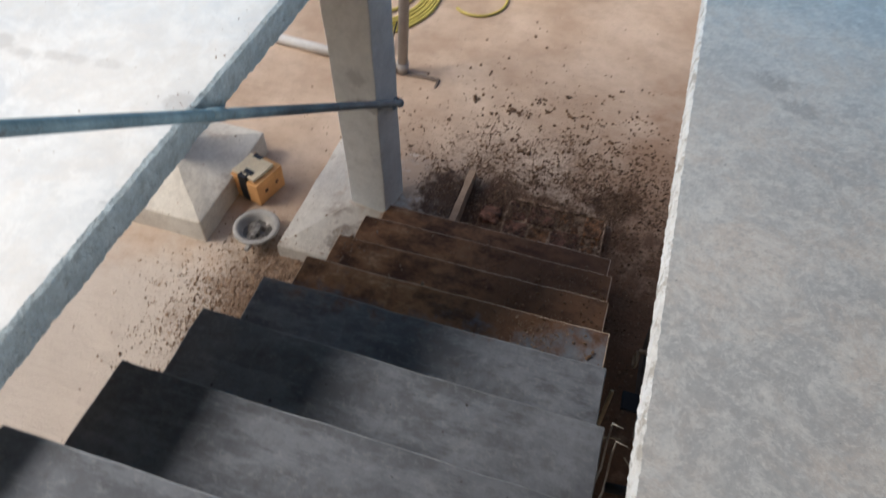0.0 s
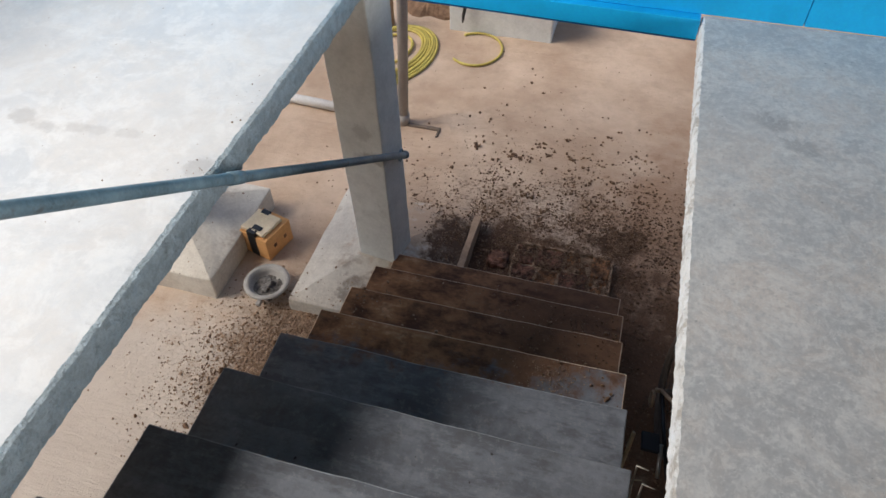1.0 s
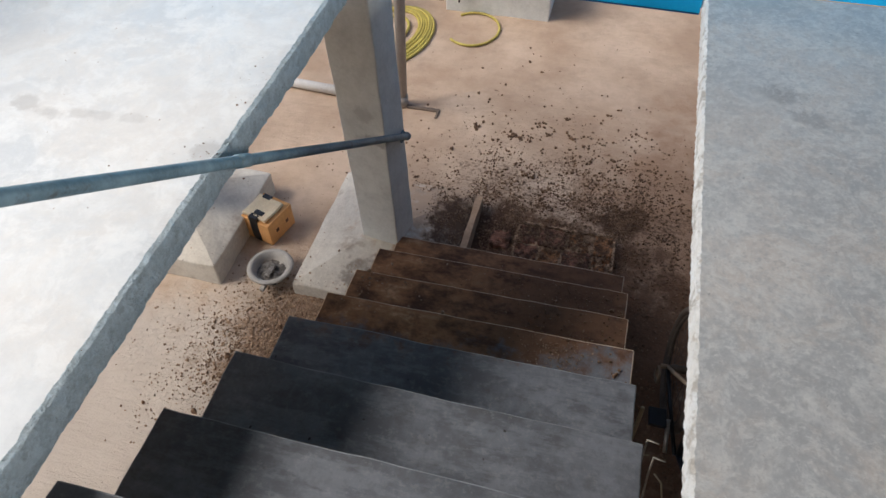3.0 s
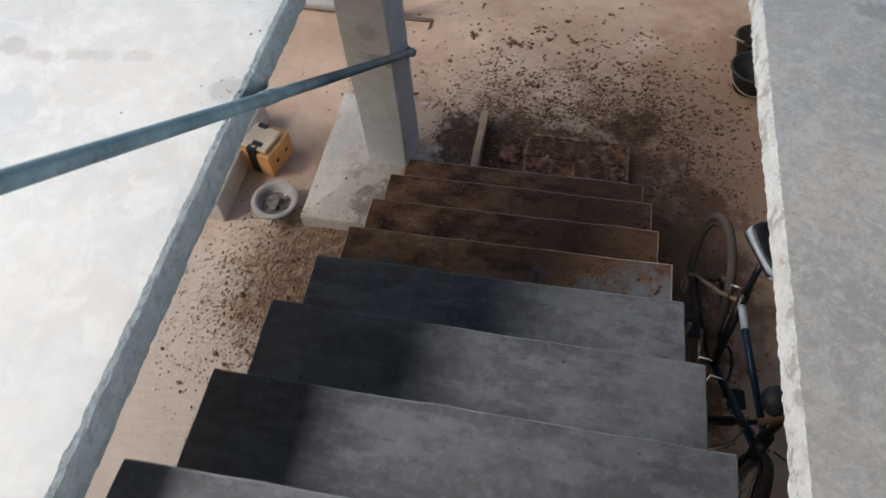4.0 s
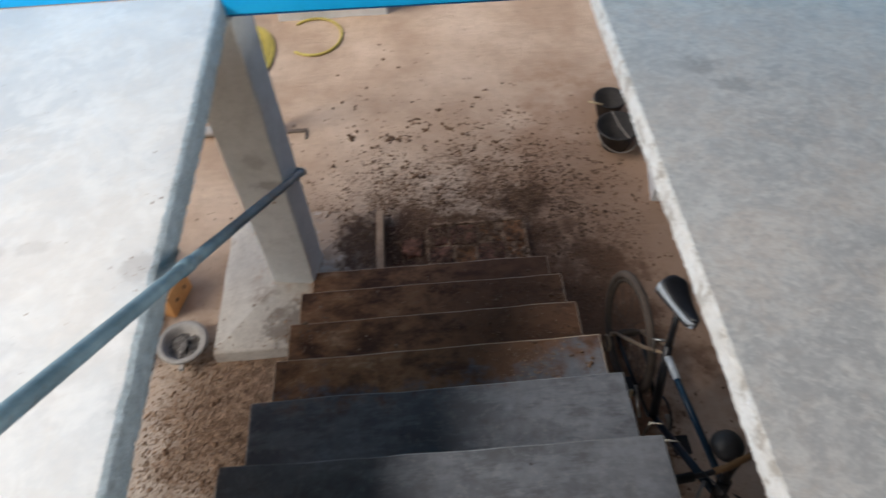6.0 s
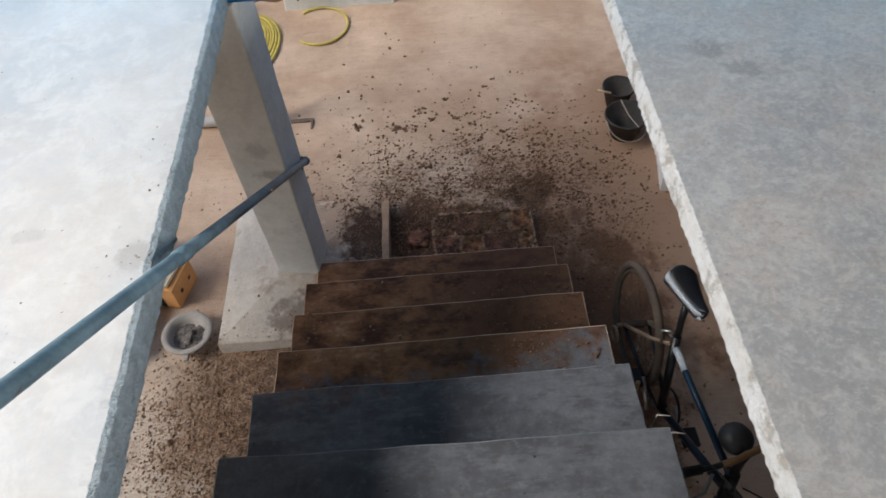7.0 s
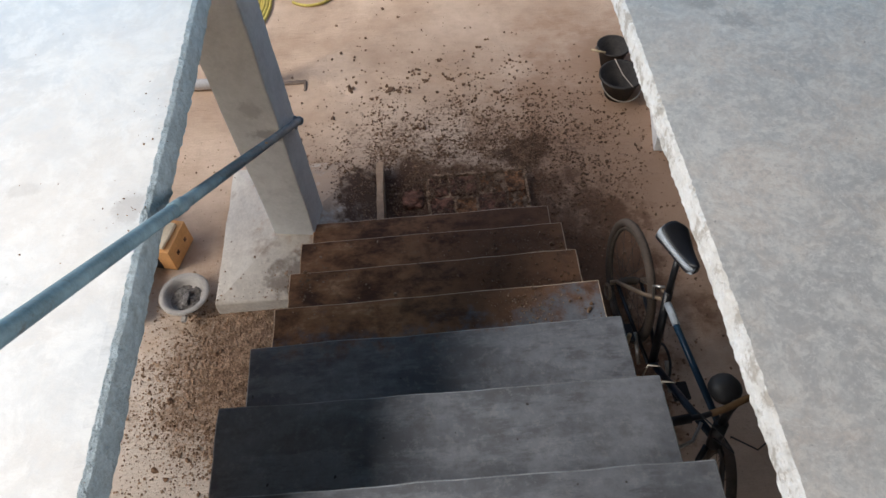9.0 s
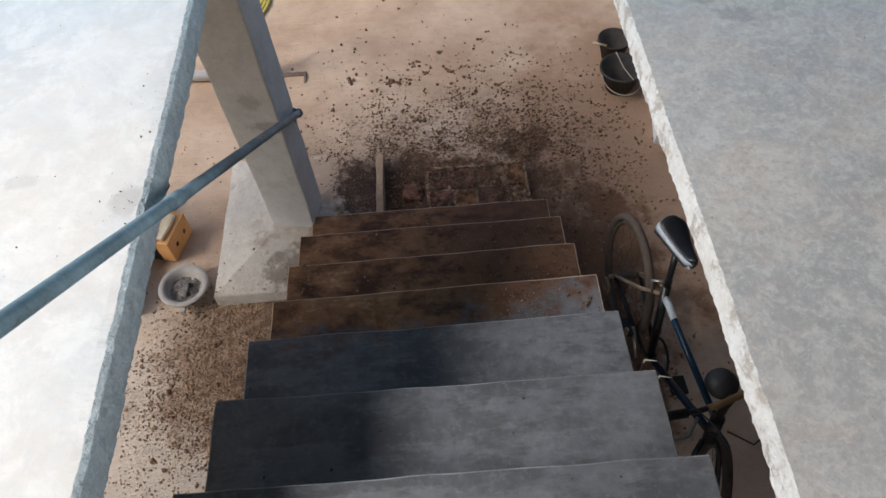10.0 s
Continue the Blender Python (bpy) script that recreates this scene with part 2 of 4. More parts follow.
def cement(name, base, pale, dark, warm, rough=0.6, scale=1.0, pits=0.7, smudges=(), smudge=(0.3, 0.3, 0.3), grit=0.35, streaks=0.35, cloud=0.5):
    """Hand-trowelled cement: ragged patches at three scales, trowel streaks, pits and local smudges."""
    m, n, l, b = tree(name)
    co = n.new("ShaderNodeTexCoord").outputs["Object"]
    wob = n.new("ShaderNodeTexNoise")
    wob.inputs["Scale"].default_value, wob.inputs["Detail"].default_value = 5.0, 4
    l.new(co, wob.inputs["Vector"])
    warp = n.new("ShaderNodeVectorMath")
    warp.operation = "MULTIPLY_ADD"
    l.new(wob.outputs["Color"], warp.inputs[0])
    warp.inputs[1].default_value = (0.16, 0.16, 0.16)
    l.new(co, warp.inputs[2])
    w = warp.outputs[0]
    turn = n.new("ShaderNodeMapping")
    turn.inputs["Rotation"].default_value, turn.inputs["Scale"].default_value = (0, 0, 0.6), (1, 2.4, 1)
    l.new(w, turn.inputs["Vector"])
    broad = noise_node(n, l, w, 1.9, 9, 0.68)
    patch = noise_node(n, l, w, 6.5 * scale, 10, 0.72)
    tint = noise_node(n, l, w, 1.5 * scale, 10, 0.74)
    speck = noise_node(n, l, co, 31 * scale, 8, 0.76)
    streak = noise_node(n, l, turn.outputs[0], 7 * scale, 8, 0.7)
    fine = noise_node(n, l, co, 210, 3, 0.7)
    col = mix(n, l, ramp(n, l, broad, 0.38, 0.6), dark, base)
    col = mix(n, l, arith(n, l, "MULTIPLY", ramp(n, l, tint, 0.42, 0.62), 0.6), col, warm)
    col = mix(n, l, arith(n, l, "MULTIPLY", ramp(n, l, patch, 0.46, 0.62), cloud), col, pale)
    col = mix(n, l, arith(n, l, "MULTIPLY", ramp(n, l, streak, 0.48, 0.7), streaks), col, dark)
    col = mix(n, l, arith(n, l, "MULTIPLY", ramp(n, l, speck, 0.51, 0.62), grit), col, tuple(c * 0.8 for c in dark))
    col = mix(n, l, arith(n, l, "MULTIPLY", ramp(n, l, speck, 0.47, 0.37), grit), col, pale)
    for centre, size, depth in smudges:
        d = arith(n, l, "MULTIPLY", arith(n, l, "SUBTRACT", noise_node(n, l, co, 16, 5, 0.7), 0.5), 2.4)
        col = mix(n, l, arith(n, l, "MULTIPLY", blob(n, l, co, d, centre, size), depth), col, smudge)
    blotch = noise_node(n, l, w, 3.3, 6, 0.6)
    col = mix(n, l, arith(n, l, "MULTIPLY", ramp(n, l, blotch, 0.48, 0.72), cloud), col, dark)
    crust = noise_node(n, l, w, 15 * scale, 9, 0.78)
    col = mix(n, l, arith(n, l, "MULTIPLY", ramp(n, l, crust, 0.52, 0.57), grit * 0.8), col, pale)
    col = mix(n, l, arith(n, l, "MULTIPLY", ramp(n, l, crust, 0.46, 0.4), grit * 0.8), col, dark)
    hole = ramp(n, l, noise_node(n, l, co, 62, 3, 0.6), 0.71, 0.77)
    col = mix(n, l, arith(n, l, "MULTIPLY", hole, pits), col, tuple(c * 0.5 for c in dark))
    l.new(col, b.inputs["Base Color"])
    b.inputs["Specular IOR Level"].default_value = 0.4
    l.new(arith(n, l, "ADD", arith(n, l, "MULTIPLY", patch, 0.35), rough - 0.17), b.inputs["Roughness"])
    relief = arith(n, l, "SUBTRACT", arith(n, l, "ADD", streak, arith(n, l, "MULTIPLY", speck, 0.5)), hole)
    first = bump(n, l, relief, 0.25, 0.004, b)
    bump(n, l, fine, 0.25, 0.001, b, first)
    return m


GROUND = ground_material()
TREAD = tread_material()
# the last smudge, by the rail, is dirt together with the pipe's painted shadow
SLAB_LEFT = cement("pale_cement_floor", (0.62, 0.635, 0.65), (0.71, 0.72, 0.728), (0.5, 0.525, 0.555), (0.6, 0.57, 0.545), 0.6, 1.5, 0.3,
                   smudges=(((-0.675, -1.262, SLAB), (0.05, 0.03, 1), 0.6), ((-0.569, -1.285, SLAB), (0.045, 0.022, 1), 0.55), ((-0.5, -1.268, SLAB), (0.04, 0.02, 1), 0.5), ((-0.428, -1.262, SLAB), (0.035, 0.02, 1), 0.45), ((-0.348, -1.256, SLAB), (0.04, 0.018, 1), 0.4), ((-0.1, -1.33, SLAB), (0.03, 0.035, 1), 0.7)), streaks=0.2, smudge=(0.4, 0.39, 0.39), grit=0.12)
SLAB_RIGHT = cement("grey_cement_floor", (0.64, 0.638, 0.632), (0.86, 0.85, 0.825), (0.5, 0.506, 0.512), (0.72, 0.63, 0.56), 0.5, 2.6, 0.85, streaks=0.14, cloud=0.42, grit=0.4,
                    smudges=(((1.287, -0.777, SLAB), (0.06, 0.038, 1), 0.5), ((1.351, -0.867, SLAB), (0.05, 0.035, 1), 0.45)), smudge=(0.3, 0.29, 0.29))
# grey mortar; the blue of sky light on its shaded face is in the colour
EDGE_MORTAR = surface("skylit_grey_mortar", (0.55, 0.64, 0.7), (0.41, 0.49, 0.54), 26, 120, 0.85, 1.0, 0.012, stain=(0.36, 0.42, 0.46), stain_scale=34, stain_at=(0.52, 0.64))
EDGE_WHITE = surface("chipped_white_cement", (0.97, 0.965, 0.95), (0.87, 0.84, 0.79), 14, 90, 0.9, 0.8, 0.008, stain=(0.5, 0.45, 0.39), stain_scale=18, stain_at=(0.5, 0.62))
NOSE_WORN = surface("worn_step_edge", (0.3, 0.31, 0.325), (0.16, 0.165, 0.175), 8, 90, 0.7, 0.2, 0.002)
NOSE_MUDDY = surface("worn_muddy_step_edge", (0.85, 0.66, 0.49), (0.5, 0.34, 0.22), 8, 90, 0.8, 0.2, 0.002)
CONCRETE = surface("cast_concrete", (0.86, 0.885, 0.85), (0.74, 0.765, 0.735), 3.5, 70, 0.85, 0.25, 0.003, stain=(0.56, 0.57, 0.545), stain_scale=4, stain_at=(0.58, 0.75), smudges=(((-0.09, -0.29, 0.84), (0.08, 0.06, 0.03), 0.55), ((-0.12, -0.29, 0.96), (0.04, 0.06, 0.04), 0.35)), smudge=(0.3, 0.3, 0.28))
BLOCK = surface("whitewashed_block", (0.85, 0.86, 0.85), (0.68, 0.69, 0.68), 9, 80, 0.9, 0.4, 0.003)
FOOTING = surface("footing_concrete", (0.72, 0.68, 0.6), (0.58, 0.53, 0.455), 4, 70, 0.9, 0.3, 0.003, stain=(0.4, 0.32, 0.25), stain_scale=5, stain_at=(0.55, 0.72), smudges=(((0.22, 0.12, 0.1), (0.44, 0.48, 2), 0.95, (0.52, 0.365, 0.25)), ((0.2, -0.06, 0.1), (0.13, 0.24, 1), 0.95, (0.085, 0.045, 0.027)), ((-0.06, -0.48, 0.1), (0.2, 0.1, 1), 0.55)), smudge=(0.1, 0.055, 0.032))
MUDDY = surface("muddy_cement", (0.48, 0.335, 0.225), (0.34, 0.225, 0.145), 12, 90, 0.92, 0.4, 0.004, stain=(0.2, 0.12, 0.075), stain_scale=16, stain_at=(0.6, 0.72))
GULLY = surface("dirty_cement_rim", (0.25, 0.19, 0.15), (0.12, 0.09, 0.07), 9, 80, 0.9, 0.4, 0.004)
BLUE = surface("blue_wall_paint", (0.006, 0.47, 0.95), (0.005, 0.43, 0.9), 1.5, 90, 0.5, 0.06, 0.001)
BLUE_SHADOW_LINE = surface("blue_shadow_line", (0.008, 0.12, 0.32), (0.006, 0.09, 0.25), 2, 90, 0.5, 0.05, 0.001)
CEILING_DARK = surface("unseen_dark_ceiling", (0.08, 0.065, 0.05), (0.05, 0.04, 0.03), 2, 60, 0.85, 0.2, 0.003)
# for walls out of view, kept dark to cut bounce into the stairwell
UNSEEN_WALL = surface("unseen_dark_wall", (0.13, 0.125, 0.12), (0.085, 0.08, 0.078), 1.2, 50, 0.9, 0.2, 0.003)
STEEL = surface("painted_blue_grey_steel", (0.2, 0.3, 0.36), (0.11, 0.175, 0.215), 9, 120, 0.5, 0.1, 0.001, stain=(0.1, 0.1, 0.1), stain_scale=14, stain_at=(0.55, 0.7))
RUBBLE = surface("grey_rubble", (0.36, 0.34, 0.32), (0.07, 0.062, 0.055), 30, 120, 0.95, 0.5, 0.004, vary=0.5)
PVC_GREY = surface("grey_pvc", (0.4, 0.37, 0.34), (0.33, 0.3, 0.28), 4, 90, 0.55, 0.05, 0.001)
PVC_WHITE = surface("white_pvc", (0.72, 0.7, 0.66), (0.6, 0.57, 0.53), 4, 90, 0.5, 0.05, 0.001)
HOSE = surface("yellow_hose", (0.6, 0.5, 0.12), (0.45, 0.36, 0.09), 8, 120, 0.5, 0.1, 0.001)
CARTON = surface("yellow_carton", (0.8, 0.42, 0.17), (0.66, 0.33, 0.12), 6, 120, 0.8, 0.15, 0.002)
CARTON_PALE = surface("pale_carton", (0.86, 0.72, 0.52), (0.74, 0.58, 0.38), 6, 120, 0.8, 0.15, 0.002)
TAPE = surface("black_tape", (0.02, 0.022, 0.025), (0.012, 0.012, 0.014), 9, 120, 0.35, 0.1, 0.001)
BOWL = surface("grey_plastic_bowl", (0.47, 0.45, 0.42), (0.33, 0.31, 0.285), 10, 90, 0.7, 0.2, 0.002)
RUBBER = surface("black_rubber", (0.022, 0.023, 0.026), (0.012, 0.012, 0.014), 8, 90, 0.55, 0.2, 0.002)
BUCKET = surface("dusty_black_rubber", (0.07, 0.062, 0.056), (0.025, 0.023, 0.022), 9, 90, 0.75, 0.3, 0.003)
RUBBER_DUSTY = surface("dusty_tyre", (0.13, 0.1, 0.08), (0.07, 0.053, 0.042), 6, 130, 0.9, 0.4, 0.003)
BIKE_BLACK = surface("black_bike_paint", (0.016, 0.017, 0.02), (0.01, 0.01, 0.012), 8, 120, 0.35, 0.05, 0.001)
BIKE_BLUE = surface("blue_bike_paint", (0.018, 0.06, 0.11), (0.01, 0.032, 0.06), 8, 120, 0.3, 0.03, 0.001)
BIKE_NAVY = surface("navy_bike_paint", (0.012, 0.028, 0.05), (0.008, 0.018, 0.03), 8, 120, 0.35, 0.03, 0.001)
BIKE_WHITE = surface("white_bike_paint", (0.55, 0.6, 0.66), (0.4, 0.45, 0.5), 8, 120, 0.4, 0.05, 0.001)
SADDLE = surface("black_saddle_cover", (0.015, 0.017, 0.022), (0.01, 0.011, 0.014), 10, 150, 0.4, 0.15, 0.001)
RUST = surface("rust_orange", (0.14, 0.078, 0.032), (0.08, 0.042, 0.018), 12, 90, 0.7, 0.2, 0.002)
DUSTY = surface("dusty_dull_metal", (0.1, 0.078, 0.06), (0.05, 0.037, 0.028), 12, 140, 0.8, 0.1, 0.001)
DUST_TAN = surface("dusty_tan_metal", (0.34, 0.25, 0.17), (0.18, 0.125, 0.085), 14, 120, 0.9, 0.3, 0.002)
CHROME = surface("dull_chrome", (0.5, 0.5, 0.48), (0.3, 0.28, 0.25), 12, 140, 0.4, 0.1, 0.001, metal=0.9)
BRICK = surface("fired_brick", (0.36, 0.17, 0.108), (0.14, 0.064, 0.042), 30, 130, 0.95, 0.6, 0.006, stain=(0.035, 0.02, 0.012), stain_scale=17, stain_at=(0.42, 0.56), mottle=0.6)
BRICK_ORANGE = surface("orange_brick", (0.46, 0.225, 0.105), (0.18, 0.085, 0.043), 30, 130, 0.95, 0.6, 0.006, stain=(0.04, 0.022, 0.013), stain_scale=19, stain_at=(0.46, 0.6), mottle=0.6)
MORTAR = surface("pale_mortar", (0.5, 0.34, 0.22), (0.12, 0.07, 0.042), 30, 90, 0.95, 0.5, 0.005)
EARTH = surface("loose_earth", (0.56, 0.4, 0.28), (0.17, 0.105, 0.066), 25, 200, 0.97, 0.4, 0.003, vary=0.6)
CLOD = surface("soil_clod", (0.36, 0.225, 0.14), (0.12, 0.07, 0.043), 25, 200, 0.97, 0.4, 0.003, vary=0.7)
WOOD = surface("raw_wood", (0.42, 0.27, 0.15), (0.25, 0.14, 0.075), 7, 140, 0.85, 0.3, 0.002)
STRAW = surface("dry_straw", (0.6, 0.48, 0.31), (0.4, 0.3, 0.18), 9, 120, 0.9, 0.2, 0.002)
CORD = surface("pale_cord", (0.5, 0.45, 0.38), (0.34, 0.3, 0.25), 9, 120, 0.9, 0.2, 0.002)

# ---- mesh helpers ----
def part(name, bm, material, parent=None, label="", smooth=False):
    me = bpy.data.meshes.new(name)
    if smooth:
        for f in bm.faces:
            f.smooth = True
    bm.to_mesh(me)
    bm.free()
    for mt in (material if isinstance(material, (list, tuple)) else (material,)):
        me.materials.append(mt)
    ob = new(name, me)
    if parent is not None:
        ob.parent = parent
    if label:
        ob["label"] = label
    return ob


def thing(name, label, category, kind="", group="", at=None):
    e = new(name)
    e.empty_display_size = 0.05
    if at is not None:
        e.matrix_world = at
    return tagged(e, label, category, group, kind)


def box(x0, x1, y0, y1, z0, z1, bevel=0.0, seg=2):
    bm = bmesh.new()
    bmesh.ops.create_cube(bm, size=1)
    for v in bm.verts:
        v.co = (x0 + (v.co.x + 0.5) * (x1 - x0), y0 + (v.co.y + 0.5) * (y1 - y0), z0 + (v.co.z + 0.5) * (z1 - z0))
    if bevel:
        bmesh.ops.bevel(bm, geom=bm.edges[:], offset=bevel, segments=seg, affect="EDGES", profile=0.5)
    return bm


def roughen(bm, amp, freq, seed=0.0):
    for v in bm.verts:
        v.co += noise.noise_vector(v.co * freq + Vector((seed, seed * 1.7, 0))) * amp


def rough_box(x0, x1, y0, y1, z0, z1, bevel, amp, freq, cuts=(12, 4, 3), seed=0.0):
    """A cast block with worn, slightly wavering edges."""
    bm = box(x0, x1, y0, y1, z0, z1)
    for axis in range(3):
        es = [e for e in bm.edges if abs((e.verts[0].co - e.verts[1].co).normalized()[axis]) > 0.99]
        bmesh.ops.subdivide_edges(bm, edges=es, cuts=cuts[axis], use_grid_fill=True)
    sharp = [e for e in bm.edges if len(e.link_faces) == 2 and e.calc_face_angle(0) > 1.0]
    for f in bmesh.ops.bevel(bm, geom=sharp, offset=bevel, segments=2, affect="EDGES", profile=0.5)["faces"]:
        f.material_index = 1
    roughen(bm, amp, freq, seed)
    return bm


def sweep(points, radius, sides=10, closed=False, bm=None):
    """A round tube along points; radius may be one number or one for each point."""
    bm = bm or bmesh.new()
    pts = [Vector(p) for p in points]
    count = len(pts)
    rings, side = [], None
    for i, p in enumerate(pts):
        a = pts[i - 1] if (i or closed) else pts[0]
        b = pts[(i + 1) % count] if (i + 1 < count or closed) else pts[-1]
        d = (b - a).normalized()
        if side is None:
            side = d.cross(Vector((0, 0, 1)))
            if side.length < 0.1:
                side = d.cross(Vector((1, 0, 0)))
        side = (side - d * side.dot(d)).normalized()
        up = side.cross(d)
        r = radius[i] if isinstance(radius, (list, tuple)) else radius
        rings.append([bm.verts.new(p + (side * math.cos(t) + up * math.sin(t)) * r) for t in (2 * math.pi * k / sides for k in range(sides))])
    for i in range(count if closed else count - 1):
        a, b = rings[i], rings[(i + 1) % count]
        for k in range(sides):
            bm.faces.new((a[k], a[(k + 1) % sides], b[(k + 1) % sides], b[k]))
    if not closed:
        bm.faces.new(rings[0][::-1])
        bm.faces.new(rings[-1])
    bmesh.ops.recalc_face_normals(bm, faces=bm.faces[:])
    return bm


def lathe(profile, sides=36, centre=(0, 0, 0), bm=None):
    """Turns a profile of (radius, height) about the upright axis; the profile should come back to the axis or close on itself."""
    bm = bm or bmesh.new()
    c = Vector(centre)
    rings = [[bm.verts.new(c + Vector((r * math.cos(t), r * math.sin(t), z))) for t in (2 * math.pi * k / sides for k in range(sides))] for r, z in profile]
    for a, b in zip(rings, rings[1:]):
        for k in range(sides):
            bm.faces.new((a[k], a[(k + 1) % sides], b[(k + 1) % sides], b[k]))
    bmesh.ops.remove_doubles(bm, verts=bm.verts[:], dist=1e-5)
    bmesh.ops.recalc_face_normals(bm, faces=bm.faces[:])
    return bm


def circle(cx, cy, cz, r, count=48, axis="z"):
    out = []
    for k in range(count):
        t = 2 * math.pi * k / count
        a, b = r * math.cos(t), r * math.sin(t)
        out.append((cx + a, cy + b, cz) if axis == "z" else (cx, cy + a, cz + b) if axis == "x" else (cx + a, cy, cz + b))
    return out


# ---- measures of the plan ----
RISE = 0.19
NOSE = [None, -0.243, -0.490, -0.766, -1.038, -1.290, -1.578, -1.861, -2.122, -2.391]
LEFT, RIGHT, EAST, WALL_Y, BACK_Y = -0.055, 1.087, 4.6, -0.268, -4.6

# ---- ground ----
def ground_height(x, y):
    z = 0.008 * noise.noise(Vector((x * 1.3, y * 1.3, 3))) + 0.004 * noise.noise(Vector((x * 6, y * 6, 9)))
    return z + 0.03 * math.exp(-(((x + 0.25) / 0.3) ** 2 + ((y + 0.9) / 0.3) ** 2))


def build_ground():
    def axis(a, b, step):
        inner = list(np.arange(a, b + 1e-6, step))
        return [-900, -200, -60, -20, -9, *inner, 9, 20, 60, 200, 900]
    xs, ys = axis(-3.2, 3.4, 0.05), axis(-5.0, 4.0, 0.05)
    verts, faces = [], []
    for y in ys:
        for x in xs:
            z = 0.0
            if -3.2 < x < 3.4 and -5 < y < 4:
                z = ground_height(x, y)
            verts.append((x, y, z))
    w = len(xs)
    for j in range(len(ys) - 1):
        for i in range(w - 1):
            faces.append((j * w + i, j * w + i + 1, (j + 1) * w + i + 1, (j + 1) * w + i))
    me = bpy.data.meshes.new("ground")
    me.from_pydata(verts, [], faces)
    me.materials.append(GROUND)
    me.polygons.foreach_set("use_smooth", [True] * len(me.polygons))
    return tagged(new("ground", me), "dusty tan cement ground scattered with dark soil", "ground", kind="structure")


build_ground()

# ---- upper floor slabs ----
def edged_slab(name, x_far, x_edge, y0, y1, thick, top_mat, edge_mat, amp, wave, seed, label, lip=0.012, belly=0.004, coarse=0.55):
    """A floor slab whose free edge runs along y: a smooth top, a rough uneven edge face, a plain underside."""
    bm = bmesh.new()
    side = 1 if x_edge > x_far else -1
    steps = int((y1 - y0) / 0.007)
    rows = []
    for i in range(steps + 1):
        y = y0 + (y1 - y0) * i / steps
        w = wave * (noise.noise(Vector((y * 1.7, seed, 0))) + 0.2 * noise.noise(Vector((y * 5, seed, 5))) + 0.15 * noise.noise(Vector((y * 31, seed, 6))))
        drop = 0.006 * noise.noise(Vector((y * 2.3, seed, 8))) + 0.004 * noise.noise(Vector((y * 14, seed, 2))) + 0.004 * noise.noise(Vector((y * 47, seed, 1)))
        prof = [(x_far, SLAB), (x_edge - side * 0.4, SLAB), (x_edge - side * 0.1, SLAB), (x_edge - side * (lip + 0.018), SLAB), (x_edge - side * lip, SLAB - 0.001)]
        count = 8
        for k in range(count + 1):
            prof.append((x_edge + side * (belly * math.sin(k / count * math.pi)), SLAB - 0.006 - (thick + drop - 0.006) * k / count))
        prof += [(x_edge - side * 0.05, SLAB - thick - drop * 0.5), (x_far, SLAB - thick)]
        row = []
        for k, (x, z) in enumerate(prof):
            p = Vector((x, y, z))
            if 3 <= k <= 14:
                p.x += w
            if 4 <= k <= 13:
                q = noise.noise_vector(Vector((y * 26 + z * 20, z * 30, seed))) * amp * coarse + noise.noise_vector(Vector((y * 90, z * 100, seed + 4))) * amp * 0.55
                p.x += q.x
                p.z += q.z * 0.6
            row.append(bm.verts.new(p))
        rows.append(row)
    for a, b in zip(rows, rows[1:]):
        for k in range(len(a) - 1):
            f = bm.faces.new((a[k], a[k + 1], b[k + 1], b[k]))
            f.material_index = 1 if 4 <= k <= 13 else 0
        bm.faces.new((a[-1], a[0], b[0], b[-1]))
    for row in (rows[0], rows[-1]):
        bm.faces.new(row)
    bmesh.ops.recalc_face_normals(bm, faces=bm.faces[:])
    return tagged(part(name, bm, [top_mat, edge_mat]), label, "floor slab", kind="structure")


edged_slab("floor_upper_1", -1.72, LEFT, BACK_Y, WALL_Y, 0.086, SLAB_LEFT, EDGE_MORTAR, 0.006, 0.003, 3.3, "pale cement floor slab with a trowelled grey mortar edge")
edged_slab("floor_upper_2", EAST + 0.15, RIGHT, BACK_Y, WALL_Y, 0.066, SLAB_RIGHT, EDGE_WHITE, 0.0055, 0.002, 7.7, "grey cement floor slab with a chipped white edge", 0.007, 0.001, 0.12)
tagged(part("floor_upper_3", box(LEFT + 0.012, RIGHT - 0.01, BACK_Y, NOSE[9], SLAB - 0.1, SLAB - 0.003, 0.006), SLAB_RIGHT), "grey cement landing at the head of the stairs", "floor slab", kind="structure")

# ---- walls that close the place; all but the blue one are unseen additions ----
def wall(name, x0, x1, y0, y1, z0, z1, material, label):
    return tagged(part(name, box(x0, x1, y0, y1, z0, z1), material), label, "wall", kind="structure")


# unseen, set close in to darken the ground right of the stairs
wall("shade_wall_east", 2.1, 2.25, BACK_Y, 1.1, 0, SLAB - 0.076, UNSEEN_WALL, "unseen lower wall added to darken the ground by the stairs")
# two unseen walls, added to keep low sky light off the treads
wall("sky_blocker_west", -4.4, -4.2, -7.0, 4.7, -0.05, 2.0, UNSEEN_WALL, "unseen plain wall added to block low sky light")
wall("sky_blocker_north", -4.2, 7.0, 4.5, 4.7, -0.05, 2.0, UNSEEN_WALL, "unseen plain wall added to block low sky light")
wall("wall_south", -1.72, EAST, BACK_Y, BACK_Y + 0.15, SLAB + 0.002, 4.3, UNSEEN_WALL, "unseen dark wall closing the south side")
# unseen east wall, in four pieces round a low opening added for the fill
east = thing("wall_east", "unseen dark wall with a low opening for the fill light", "wall", kind="structure")
